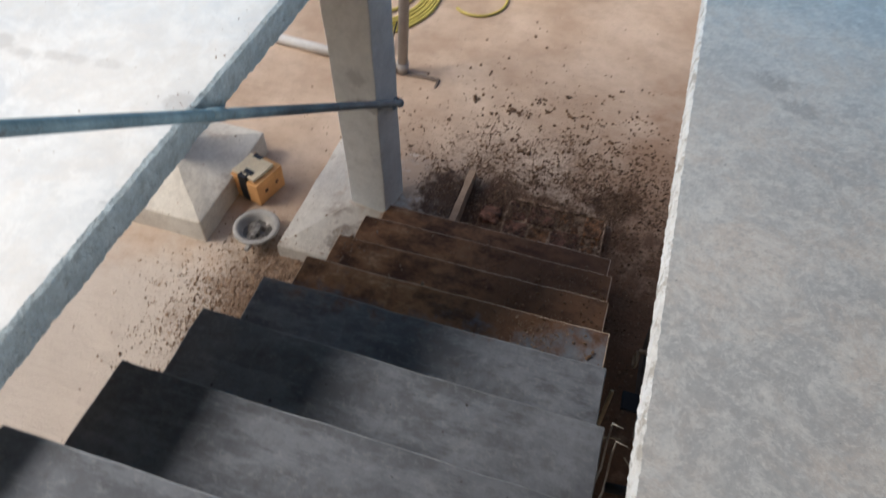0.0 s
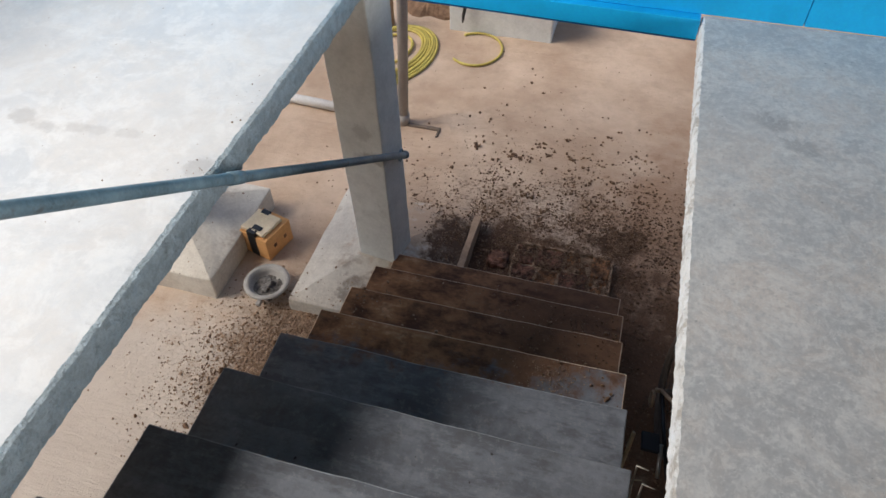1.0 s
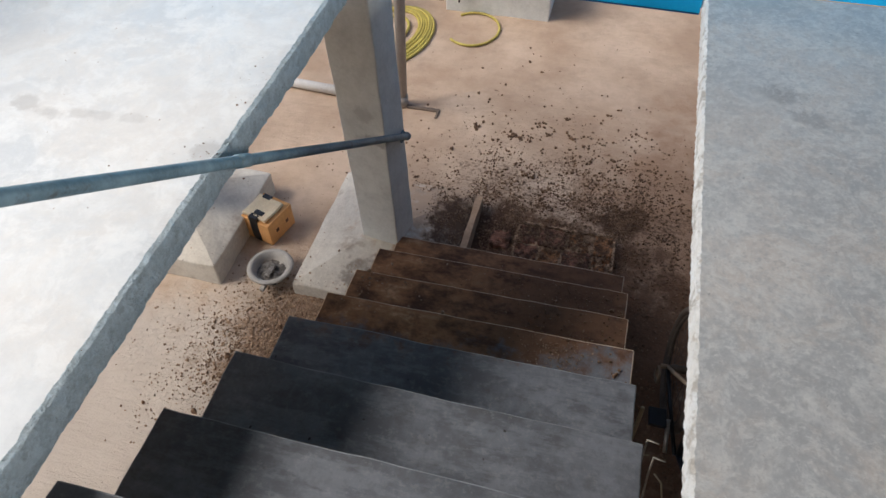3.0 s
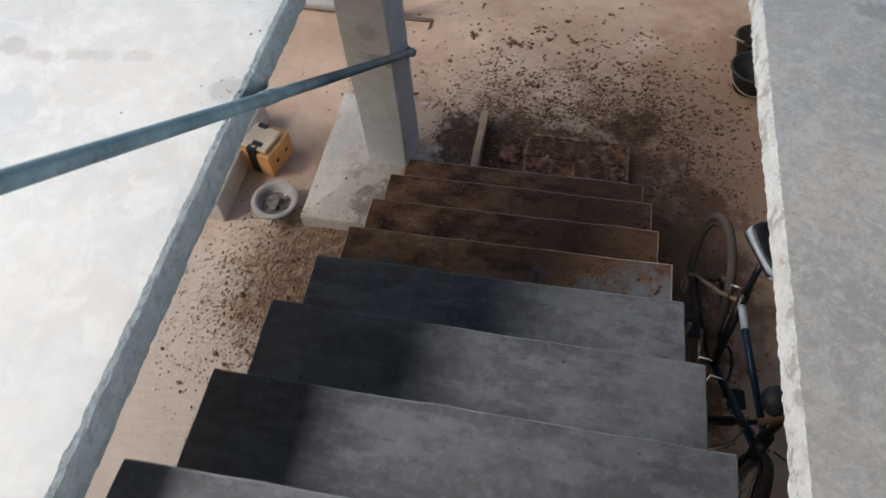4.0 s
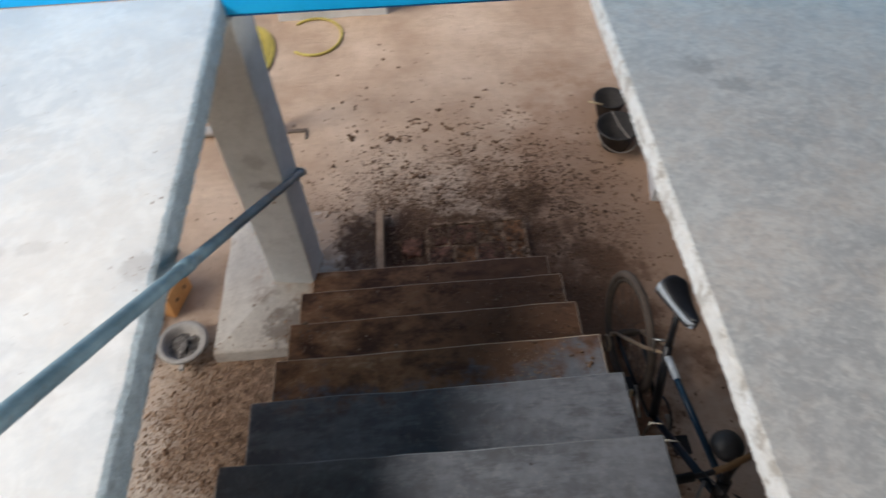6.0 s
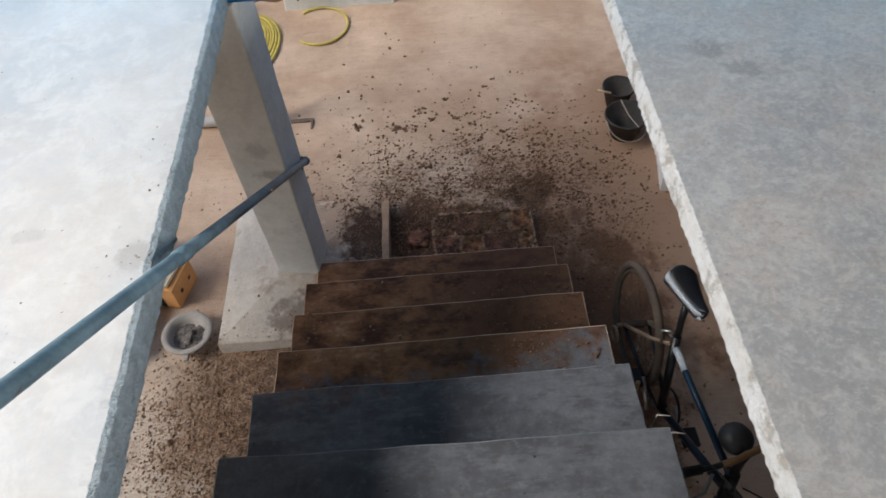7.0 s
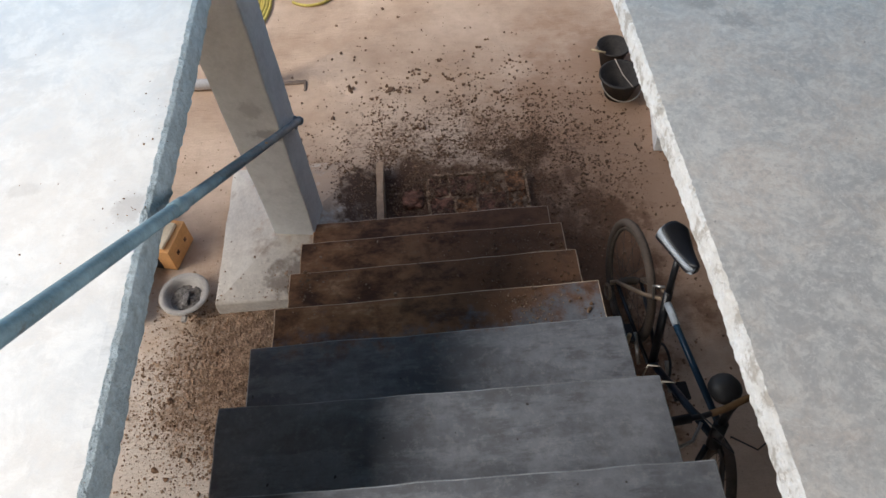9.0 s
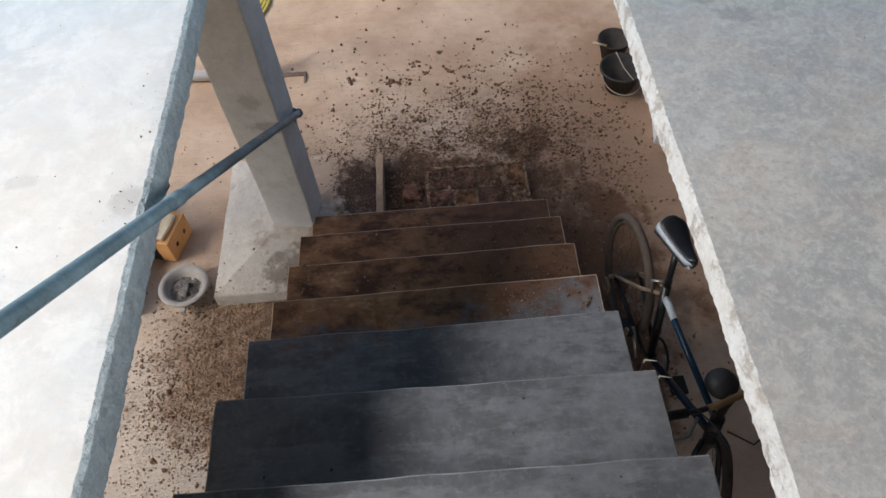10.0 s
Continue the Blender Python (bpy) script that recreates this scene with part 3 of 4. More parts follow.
for y0, y1, z0, z1 in ((BACK_Y, WALL_Y, SLAB - 0.08, 1.7), (BACK_Y, WALL_Y, 2.5, 4.3), (BACK_Y, -4.15, 1.7, 2.5), (-0.65, WALL_Y, 1.7, 2.5)):
    part("wall_piece", box(EAST + 0.002, EAST + 0.15, y0, y1, z0, z1), UNSEEN_WALL, east)
# west wall, in four pieces round its window
west = thing("wall_west", "unseen dark wall with a wide window opening", "wall", kind="structure")
for y0, y1, z0, z1 in ((BACK_Y, WALL_Y, SLAB, 2.85), (BACK_Y, WALL_Y, 3.85, 4.3), (BACK_Y, -3.25, 2.85, 3.85), (-0.4, WALL_Y, 2.85, 3.85)):
    part("wall_piece", box(-1.87, -1.722, y0, y1, z0, z1), UNSEEN_WALL, west)
# ceiling out of view, added dark so little light bounces onto the treads
tagged(part("ceiling", box(-1.87, EAST + 0.15, BACK_Y, WALL_Y + 0.14, 4.302, 4.42), CEILING_DARK), "unseen ceiling set dark to cut bounce", "ceiling", kind="structure")

blue = thing("wall_north", "bright blue painted wall panels above the stairwell", "wall", kind="structure")
for a, b in ((-1.87, -0.36), (-0.36, 1.385), (1.385, EAST + 0.15)):
    part("panel", box(a + 0.0015, b - 0.0015, WALL_Y + 0.002, WALL_Y + 0.13, SLAB + 0.002, 2.3, 0.0015, 1), BLUE, blue)


def fascia(z0, z1, y0):
    """A board across the stairwell whose lower edge falls slightly to the east."""
    bm = box(LEFT + 0.006, RIGHT - 0.004, y0, WALL_Y + 0.05, z0, z1, 0.0015, 1)
    for v in bm.verts:
        if v.co.z < z0 + 0.006:
            v.co.z += 0.008 - 0.014 * v.co.x
    return bm


part("fascia_board", fascia(1.606, SLAB + 0.001, WALL_Y - 0.032), BLUE, blue, "blue board over the slab edge")
# dark strip drawn in place of the shadow gap below the board
part("shadow_strip", fascia(1.5985, 1.6055, WALL_Y - 0.029), BLUE_SHADOW_LINE, blue, "dark blue strip standing in for the shadow line")
wall("wall_north_upper", -1.87, EAST + 0.15, WALL_Y + 0.004, WALL_Y + 0.128, 2.302, 4.3, UNSEEN_WALL, "unseen dark wall above the blue panels")

# ---- staircase ----
stairs = thing("staircase", "bare cement stairs, the lower steps caked with brown mud", "stairs", kind="structure")
for k in range(1, 9):
    y_nose, y_back = NOSE[k], NOSE[k + 1] - 0.03
    x0 = -0.034 + 0.005 * math.sin(k * 2.1)
    bm = rough_box(x0, 1.088 + 0.005 * math.sin(k * 3.7), y_back, y_nose, max(0.0, k * RISE - 0.2) if k > 1 else -0.05, k * RISE + (0.006 if k == 1 else 0), 0.004, 0.004, 9, (26, 7, 4), k)
    for v in bm.verts:
        v.co.z += -0.016 * (1.088 - v.co.x) if 2 < k < 6 else 0.01 * (1.088 - v.co.x) + 0.006 if k > 5 else 0.0
    part("step", bm, [TREAD, NOSE_WORN if k > 4 else NOSE_MUDDY], stairs)


def waist():
    bm = bmesh.new()
    prof = [(-0.56, 0.1), (-2.42, 1.39), (-2.42, 1.18), (-0.56, -0.1)]
    a = [bm.verts.new((0.04, y, z)) for y, z in prof]
    b = [bm.verts.new((1.05, y, z)) for y, z in prof]
    bm.faces.new(a)
    bm.faces.new(b[::-1])
    for i in range(4):
        bm.faces.new((a[i], b[i], b[(i + 1) % 4], a[(i + 1) % 4]))
    bmesh.ops.recalc_face_normals(bm, faces=bm.faces[:])
    return bm


part("waist_slab", waist(), CONCRETE, stairs)

# ---- columns on sloped footings ----
def footing_mesh(cx, cy, hx, hy, lip, top, tx, ty, px, py, seed):
    """A pad: low sides, then four faces sloping up to the column at (px, py)."""
    bm = bmesh.new()
    def ring(x, y, ax, ay, z):
        return [bm.verts.new((x + sx * ax, y + sy * ay, z)) for sx, sy in ((-1, -1), (1, -1), (1, 1), (-1, 1))]
    rings = [ring(cx, cy, hx, hy, -0.03), ring(cx, cy, hx, hy, lip), ring(px, py, tx, ty, top)]
    for a, b in zip(rings, rings[1:]):
        for k in range(4):
            bm.faces.new((a[k], a[(k + 1) % 4], b[(k + 1) % 4], b[k]))
    bm.faces.new(rings[2])
    bm.faces.new(rings[0][::-1])
    bmesh.ops.recalc_face_normals(bm, faces=bm.faces[:])
    sharp = [e for e in bm.edges if e.calc_face_angle(0) > 0.9]
    bmesh.ops.bevel(bm, geom=sharp, offset=0.008, segments=2, affect="EDGES", profile=0.5)
    bmesh.ops.subdivide_edges(bm, edges=[e for e in bm.edges if e.calc_length() > 0.08], cuts=6, use_grid_fill=True)
    roughen(bm, 0.005, 11, seed)
    return bm


def column(label, cx, cy, w, d, turn, lip, base, hx, hy, fx, fy, top, lean, spread, flare, seed):
    c = thing("column", label, "column", kind="structure")
    part("footing", footing_mesh(fx, fy, hx, hy, lip, base, w / 2 + 0.014, d / 2 + 0.014, cx, cy, seed), FOOTING, c, "dusty sloped concrete footing")
    if flare:
        part("edge_strip", rough_box(fx + hx + 0.001, fx + hx + flare, fy - hy + 0.1, fy + hy - 0.03, -0.03, lip + 0.003, 0.003, 0.005, 14, (2, 12, 2), seed + 3), MUDDY, c, "mud-covered strip along the footing")
    bm = rough_box(-w / 2, w / 2, -d / 2, d / 2, base - 0.05, top, 0.006, 0.003, 7, (3, 3, 24), seed)
    ct, st = math.cos(radians(turn)), math.sin(radians(turn))
    for v in bm.verts:
        x, y, up = v.co.x * (1 + spread * (v.co.z - base)), v.co.y, v.co.z - base
        v.co.x, v.co.y = cx + x * ct - y * st + lean * up, cy + x * st + y * ct
    part("shaft", bm, CONCRETE, c)
    return c


column("square grey concrete column on a sloped footing", -0.1036, -0.193, 0.197, 0.175, -9, 0.085, 0.178, 0.376, 0.417, -0.116, -0.162, 1.596, -0.023, 0.1, 0.038, 1.0)
column("square grey concrete column under the landing on a sloped footing", -1.25, -0.262, 0.196, 0.16, 0, 0.14, 0.25, 0.37, 0.35, -1.254, -0.262, 1.575, -0.014, 0.0, 0.0, 5.0)

# ---- hand rail ----
rail = thing("handrail", "blue-grey steel pipe handrail fixed to the concrete column", "handrail")
A, B = Vector((-0.013, -2.75, 2.718)), Vector((0.017, -0.15, 0.772))
pts = [A.lerp(B, i / 24) for i in range(25)]
part("pipe", sweep(pts, 0.015, 14), STEEL, rail, smooth=True)
d = (B - A).normalized()
part("end_cap", sweep([B - d * 0.002, B + d * 0.006, B + d * 0.01], [0.0195, 0.0195, 0.012], 14), STEEL, rail, smooth=True)
part("clamp", sweep(circle(0.012, -0.19, 0.801, 0.026, 20, "x"), 0.004, 6, True), STEEL, rail)
part("socket", sweep([A.lerp(B, 0.536), A.lerp(B, 0.554)], 0.0175, 14), STEEL, rail, "pipe socket at the slab edge", smooth=True)
part("post", sweep([(-0.085, -2.7, SLAB), (-0.014, -2.7, 2.68)], 0.0165, 12), STEEL, rail, smooth=True)

# ---- brick row at the foot of the stairs ----
bricks = thing("brick_step", "row of worn red bricks half buried in soil", "bricks")
part("mortar_bed", rough_box(0.515, 1.03, -0.24, 0.138, -0.02, 0.026, 0.006, 0.007, 25, (14, 9, 2), 3.0), MORTAR, bricks, "crumbling pale mortar")
for i, (x0, x1, y0, y1, mat) in enumerate(((0.53, 0.628, 0.004, 0.128, BRICK), (0.638, 0.779, -0.002, 0.124, BRICK), (0.79, 0.914, 0.004, 0.13, BRICK_ORANGE), (0.928, 1.022, 0.0, 0.132, BRICK_ORANGE),
                                           (0.53, 0.65, -0.135, -0.008, BRICK), (0.662, 0.765, -0.14, -0.012, BRICK_ORANGE), (0.778, 0.916, -0.135, -0.006, BRICK), (0.93, 1.024, -0.14, -0.01, BRICK_ORANGE))):
    part("brick", rough_box(x0, x1, y0, y1, 0.0, 0.034 + 0.007 * math.sin(i * 2.4), 0.007, 0.011, 34, (6, 6, 1), 11.0 + i), mat, bricks)
for x0, x1, y0, y1 in ((0.55, 1.03, 0.134, 0.146), (1.025, 1.037, -0.2, 0.134)):
    part("mortar_lip", rough_box(x0, x1, y0, y1, -0.02, 0.04, 0.003, 0.008, 85, (34 if x1 - x0 > 0.1 else 1, 1 if x1 - x0 > 0.1 else 26, 1), x0 + 2), MORTAR, bricks)
tagged(part("brick_fragment", rough_box(0.39, 0.5, -0.045, 0.075, -0.01, 0.024, 0.02, 0.016, 30, (5, 5, 2), 4.0), BRICK), "rounded fragment of red brick in dark soil", "brick")

# ---- pipes at the far side ----
drain = thing("drain_pipe", "upright grey drain pipe joined to a white pipe on the ground", "pipe")
part("riser", sweep([(-0.408, 1.02, 0.0), (-0.355, 1.02, 1.2), (-0.3, 1.02, 2.4)], 0.032, 18), PVC_GREY, drain, smooth=True)
part("collar", sweep([(-0.408, 1.02, 0.0), (-0.405, 1.02, 0.07)], 0.04, 18), PVC_GREY, drain, smooth=True)
part("branch", sweep([(-2.8, 1.175, 0.035), (-1.235, 1.041, 0.035), (-0.45, 1.0, 0.035)], 0.032, 18), PVC_WHITE, drain, "white plastic pipe", smooth=True)
gully = thing("gully_rim", "low dirty cement rim of a drain in the ground", "drain", kind="structure")
for x0, x1, y0, y1 in ((-0.37, -0.155, 0.992, 1.016), (-0.17, -0.155, 0.93, 0.992)):
    part("rim", rough_box(x0, x1, y0, y1, -0.02, 0.009, 0.004, 0.006, 30, (7, 4, 1), x0), GULLY, gully)

# ---- hoses ----
def coil_points(cx, cy, ax, ay, turn, z, wob, count=72):
    out = []
    for k in range(count):
        t = 2 * math.pi * k / count
        x, y = ax * math.cos(t), ay * math.sin(t)
        s = 1 + wob * math.sin(2 * t + turn * 5)
        out.append((cx + s * (x * math.cos(turn) - y * math.sin(turn)), cy + s * (x * math.sin(turn) + y * math.cos(turn)), z))
    return out


hose = thing("hose_coil", "coiled yellow garden hose lying on the ground", "hose")
for i in range(8):
    r = 0.292 - 0.0125 * i if i < 7 else 0.15
    part("loop", sweep(coil_points(-0.722 - 0.006 * i, 1.735 + 0.008 * i, r, r * 1.4, -0.2 + 0.03 * math.sin(i * 2.3), 0.012 + 0.005 * (i % 3), 0.035), 0.0105, 8, True), HOSE, hose, smooth=True)
part("loose_end", sweep([(-0.95, 1.42, 0.014), (-0.8, 1.40, 0.03), (-0.66, 1.43, 0.045), (-0.56, 1.5, 0.05)], 0.0105, 8), HOSE, hose, smooth=True)
tagged(part("hose_piece", sweep([(-0.158 + 0.19 * math.cos(t), 1.965 + 0.215 * math.sin(t), 0.011) for t in np.linspace(-2.28, 2.3, 40)], 0.0095, 8), HOSE, smooth=True), "short curved length of yellow hose on the ground", "hose")
tagged(part("cable", sweep([(-0.53, 1.02, 0.012), (-0.53, 1.14, 0.012), (-0.575, 1.3, 0.03), (-0.6, 1.45, 0.05)], 0.006, 6), RUBBER, smooth=True), "thin black cable lying across the hose", "cable")

# ---- far plinth with things at it ----
tagged(part("plinth", rough_box(-0.42, 0.356, 2.192, 2.79, -0.02, 0.42, 0.01, 0.006, 6, (10, 6, 6), 6.0), CONCRETE), "low grey concrete plinth block on the ground", "plinth")
tagged(part("pry_bar", sweep([(-0.305, 2.145, 0.1), (-0.3, 2.145, 0.16), (-0.275, 2.17, 0.3), (-0.245, 2.185, 0.46)], [0.006, 0.012, 0.013, 0.013], 8), RUBBER, smooth=True), "dark metal bar leaning on the concrete plinth", "bar")
tagged(part("pan", lathe([(0.0, 0.0), (0.09, 0.0), (0.13, 0.05), (0.13, 0.058), (0.122, 0.055), (0.085, 0.008), (0.0, 0.008)], 28, (0.005, 2.345, 0.42)), RUBBER, smooth=True), "dark round pan on the concrete plinth", "pan")
tagged(part("timber_stub", rough_box(-0.93, -0.85, 2.1, 2.18, -0.02, 0.5, 0.008, 0.006, 12, (2, 2, 10), 8.0), WOOD), "short brown timber post standing in the ground", "post")
mound = lathe([(0.0, 0.13), (0.1, 0.12), (0.2, 0.07), (0.3, 0.01), (0.34, -0.02)], 40, (-0.62, 2.6, 0.0))
roughen(mound, 0.05, 7, 3.0)
tagged(part("soil_mound", mound, CLOD), "small mound of dark brown soil", "soil")

# ---- carton by the footing ----
carton = thing("carton", "worn yellow cardboard carton bound with black tape", "box", at=pose(-0.728, -0.309, 0.004, 0, 0, 75))
CW, CD, CH = 0.195, 0.18, 0.145
part("body", rough_box(0, CW, 0, CD, 0, CH, 0.004, 0.003, 14, (4, 4, 3), 1.5), CARTON, carton)
part("flap", rough_box(0.012, CW - 0.03, 0.025, CD - 0.003, CH + 0.002, CH + 0.022, 0.004, 0.006, 12, (4, 4, 1), 2.5), CARTON_PALE, carton, "pale creased top flap")
part("tape", rough_box(-0.0025, 0.03, 0.07, 0.125, 0.0, CH + 0.025, 0.002, 0.003, 20, (1, 2, 4), 3.5), TAPE, carton, "strip of black tape")
part("tape", rough_box(0.03, 0.06, 0.06, 0.115, CH + 0.016, CH + 0.027, 0.002, 0.003, 20, (2, 2, 1), 4.5), TAPE, carton)
part("tape", rough_box(CW - 0.05, CW - 0.02, 0.1, 0.15, CH + 0.012, CH + 0.026, 0.002, 0.003, 20, (2, 2, 1), 5.5), TAPE, carton)
for a, b in ((0.05, 0.07), (0.13, 0.148)):
    part("print", box(a, b, -0.0022, 0.0, 0.06, 0.082), BRICK, carton, "small printed mark")

# ---- bowl ----
bowl = thing("bowl", "dusty grey plastic bowl half full of rubble", "bowl", at=pose(-0.644, -0.501, 0.002))
part("shell", lathe([(0.0, 0.0), (0.06, 0.0), (0.088, 0.05), (0.096, 0.072), (0.112, 0.078), (0.112, 0.072), (0.118, 0.078), (0.113, 0.086), (0.092, 0.083), (0.082, 0.06), (0.072, 0.036), (0.0, 0.03)], 44), BOWL, bowl, smooth=True)
bm = lathe([(0.0, 0.045), (0.03, 0.046), (0.06, 0.042), (0.076, 0.036)], 30)
roughen(bm, 0.02, 40, 6)
part("rubble", bm, RUBBLE, bowl, "grey rubble")
part("chip", rough_box(-0.012, 0.014, -0.045, 0.03, 0.05, 0.066, 0.004, 0.006, 30, (2, 4, 1), 7.0), RUBBLE, bowl, "pale cement chip")
part("spout", rough_box(0.0, 0.022, -0.14, -0.1, 0.05, 0.07, 0.004, 0.003, 20, (1, 2, 1), 8.0), BOWL, bowl)

# ---- buckets ----
def bucket(label, x, y, r, h, tilt, turn):
    b = thing("bucket", label, "bucket", group="buckets by the stairs", at=pose(x, y, 0.004, tilt, 0, turn))
    part("pail", lathe([(0.0, 0.0), (r * 0.62, 0.0), (r * 0.97, h - 0.012), (r * 1.04, h - 0.01), (r * 1.04, h), (r * 0.96, h + 0.001), (r * 0.6, 0.012), (0.0, 0.01)], 40), BUCKET, b, smooth=True)
    hang = [(r * 1.06 * math.cos(t), -r * 1.06 * math.sin(t), h - 0.012 - 0.085 * math.sin(t) ** 0.7) for t in np.linspace(0.0, math.pi, 26)]
    part("handle", sweep(hang, 0.0036, 7), CORD, b, "pale cord handle", smooth=True)
    return b


one = bucket("black rubber bucket tied with pale cord", 1.648, 0.685, 0.118, 0.145, 0, 18)
part("cord", sweep([(0.0, -0.122, 0.148), (0.012, 0.0, 0.135), (0.03, 0.122, 0.148)], 0.003, 6), CORD, one)
two = bucket("smaller dusty black bucket with a wooden stick", 1.662, 0.945, 0.093, 0.135, 0, 170)
part("stick", sweep([(0.13, 0.055, 0.142), (0.09, 0.068, 0.143), (0.05, 0.08, 0.144)], 0.007, 8), STRAW, two, "pale wooden stick", smooth=True)
block = thing("hollow_block", "whitewashed hollow block with two square holes", "block", at=pose(1.842, 0.372, 0.0, 0, 0, 80))
for x0, x1, y0, y1 in ((-0.16, 0.16, -0.07, -0.04), (-0.16, 0.16, 0.045, 0.07), (-0.16, -0.12, -0.04, 0.045), (-0.02, 0.02, -0.04, 0.045), (0.12, 0.16, -0.04, 0.045)):
    part("web", rough_box(x0, x1, y0, y1, 0, 0.1, 0.003, 0.002, 20, (2, 2, 2), x0 + y0), BLOCK, block)
# black sheet across the bottom of the holes, in place of their shade
part("base", box(-0.13, 0.13, -0.042, 0.047, 0.0, 0.03), RUBBER, block, "dark sheet standing in for shade in the holes")

# ---- bicycle ----
def bicycle():
    dx, dy = 1.335 - 1.29, -1.72 + 0.755
    yaw = math.degrees(math.atan2(dy, dx))
    bike = thing("bicycle", "small dusty black and blue bicycle leaning beside the stairs", "bicycle", at=pose(1.326, -0.752, 0.0, 0, 0, yaw) @ pose(0, 0, 0, -4, 0, 0) @ Matrix.Scale(0.95, 4))
    WB, R = 1.02, 0.285
    def v(u, z, s=0.0):
        return (u, s, z)
    def wheel(u, turn):
        w = part("wheel", sweep(circle(0, 0, 0, R - 0.022, 56, "y"), 0.018, 10, True), RUBBER_DUSTY, bike, "dusty wheel", smooth=True)
        w.matrix_local = pose(u, 0, R + 0.004, 0, 0, turn)
        part("rim", sweep(circle(0, 0, 0, R - 0.05, 48, "y"), 0.009, 6, True), DUSTY, w, smooth=True)
        part("hub", sweep([(0, -0.05, 0), (0, -0.03, 0), (0, 0.03, 0), (0, 0.05, 0)], [0.01, 0.018, 0.018, 0.01], 12), DUSTY, w, smooth=True)
        for k in range(20):
            t = 2 * math.pi * k / 20
            s = 0.028 if k % 2 else -0.028
            part("spoke", sweep([(0.02 * math.cos(t + 0.6), s, 0.02 * math.sin(t + 0.6)), ((R - 0.05) * math.cos(t), 0, (R - 0.05) * math.sin(t))], 0.0011, 4), DUSTY, w)
        return w
    wheel(0, 0)
    wheel(WB, -24)
    hz = R + 0.004
    bb, seat_top, head_low, head_top = (0.39, 0.26), (0.27, 0.62), (0.85, 0.54), (0.82, 0.66)
    part("seat_tube", sweep([v(*bb), v(*seat_top)], 0.017, 12), BIKE_BLACK, bike, smooth=True)
    part("top_tube", sweep([v(0.285, 0.575), v(0.40, 0.585), v(0.825, 0.64)], 0.0125, 12), BIKE_BLUE, bike, "blue top tube", smooth=True)
    part("tube_sleeve", sweep([v(0.3, 0.578), v(0.33, 0.583), v(0.40, 0.588)], 0.0145, 12), BIKE_WHITE, bike, "white sleeve of the top tube", smooth=True)
    part("down_tube", sweep([v(*bb), v(0.84, 0.57)], 0.015, 12), BIKE_NAVY, bike, "navy down tube", smooth=True)
    part("head_tube", sweep([v(*head_low), v(*head_top)], 0.024, 12), BIKE_BLACK, bike, smooth=True)
    for s in (-1, 1):
        part("chain_stay", sweep([v(*bb, s * 0.02), v(0.2, 0.275, s * 0.04), v(0, hz, s * 0.055)], 0.009, 8), BIKE_BLACK, bike, smooth=True)
        part("seat_stay", sweep([v(0.275, 0.58, s * 0.018), v(0.2, 0.5, s * 0.045), v(0, hz, s * 0.055)], 0.0085, 8), DUST_TAN, bike, "dust-covered seat stay", smooth=True)
        part("fork_blade", sweep([v(0.85, 0.535, s * 0.02), v(0.88, 0.49, s * 0.045), v(0.97, 0.36, s * 0.05), v(WB, hz, s * 0.05)], 0.011, 8), BIKE_BLACK, bike, smooth=True)
        part("crank", sweep([v(*bb, s * 0.06), v(bb[0] + s * 0.1, bb[1] - s * 0.09, s * 0.07)], 0.009, 8), CHROME, bike, smooth=True)
        part("pedal", rough_box(bb[0] + s * 0.1 - 0.04, bb[0] + s * 0.1 + 0.04, min(s * 0.08, s * 0.15), max(s * 0.08, s * 0.15), bb[1] - s * 0.09 - 0.01, bb[1] - s * 0.09 + 0.01, 0.003, 0.001, 9, (2, 2, 1), s), RUBBER, bike)
        part("grip", sweep([v(0.795 - s * 0.047, 0.8 + s * 0.006, s * 0.16), v(0.775 - s * 0.075, 0.8 + s * 0.01, s * 0.27)], 0.016, 10), RUBBER, bike, smooth=True)
        part("brake_lever", sweep([v(0.82 - s * 0.04, 0.795, s * 0.13), v(0.86 - s * 0.05, 0.780, s * 0.17), v(0.86 - s * 0.075, 0.770, s * 0.25)], 0.0055, 6), CHROME, bike, smooth=True)
        part("brake_arm", sweep([v(0.255, 0.55, s * 0.035), v(0.225, 0.6, s * 0.04), v(0.25, 0.625, s * 0.01)], 0.006, 6), CHROME, bike, "pale brake arm", smooth=True)
        part("cable", sweep([v(0.820, 0.805, s * 0.14), v(0.92, 0.84, s * 0.1), v(0.95, 0.75, s * 0.04), v(0.86, 0.63, s * 0.03)], 0.003, 6), RUBBER, bike, smooth=True)
        part("axle_nut", sweep([v(0, hz, s * 0.05), v(0, hz, s * 0.085)], 0.011, 8), DUST_TAN, bike, "dust-covered axle nut", smooth=True)
    part("chainring", sweep(circle(bb[0], 0.045, bb[1], 0.075, 32, "y"), 0.006, 6, True), RUBBER, bike, smooth=True)
    part("bar_sleeve", sweep([v(0.835, 0.797, -0.09), v(0.825, 0.798, -0.04), v(0.80, 0.803, 0.04), v(0.785, 0.806, 0.075)], 0.0115, 10), RUST, bike, "rust-orange sleeve", smooth=True)
    part("stem", sweep([v(*head_top), v(0.81, 0.75), v(0.810, 0.800)], 0.014, 10), BIKE_BLACK, bike, smooth=True)
    part("handlebar", sweep([v(0.85, 0.790, -0.27), v(0.84, 0.795, -0.12), v(0.825, 0.798, -0.04), v(0.80, 0.803, 0.04), v(0.765, 0.810, 0.12), v(0.70, 0.810, 0.27)], 0.0095, 10), BIKE_BLACK, bike, smooth=True)
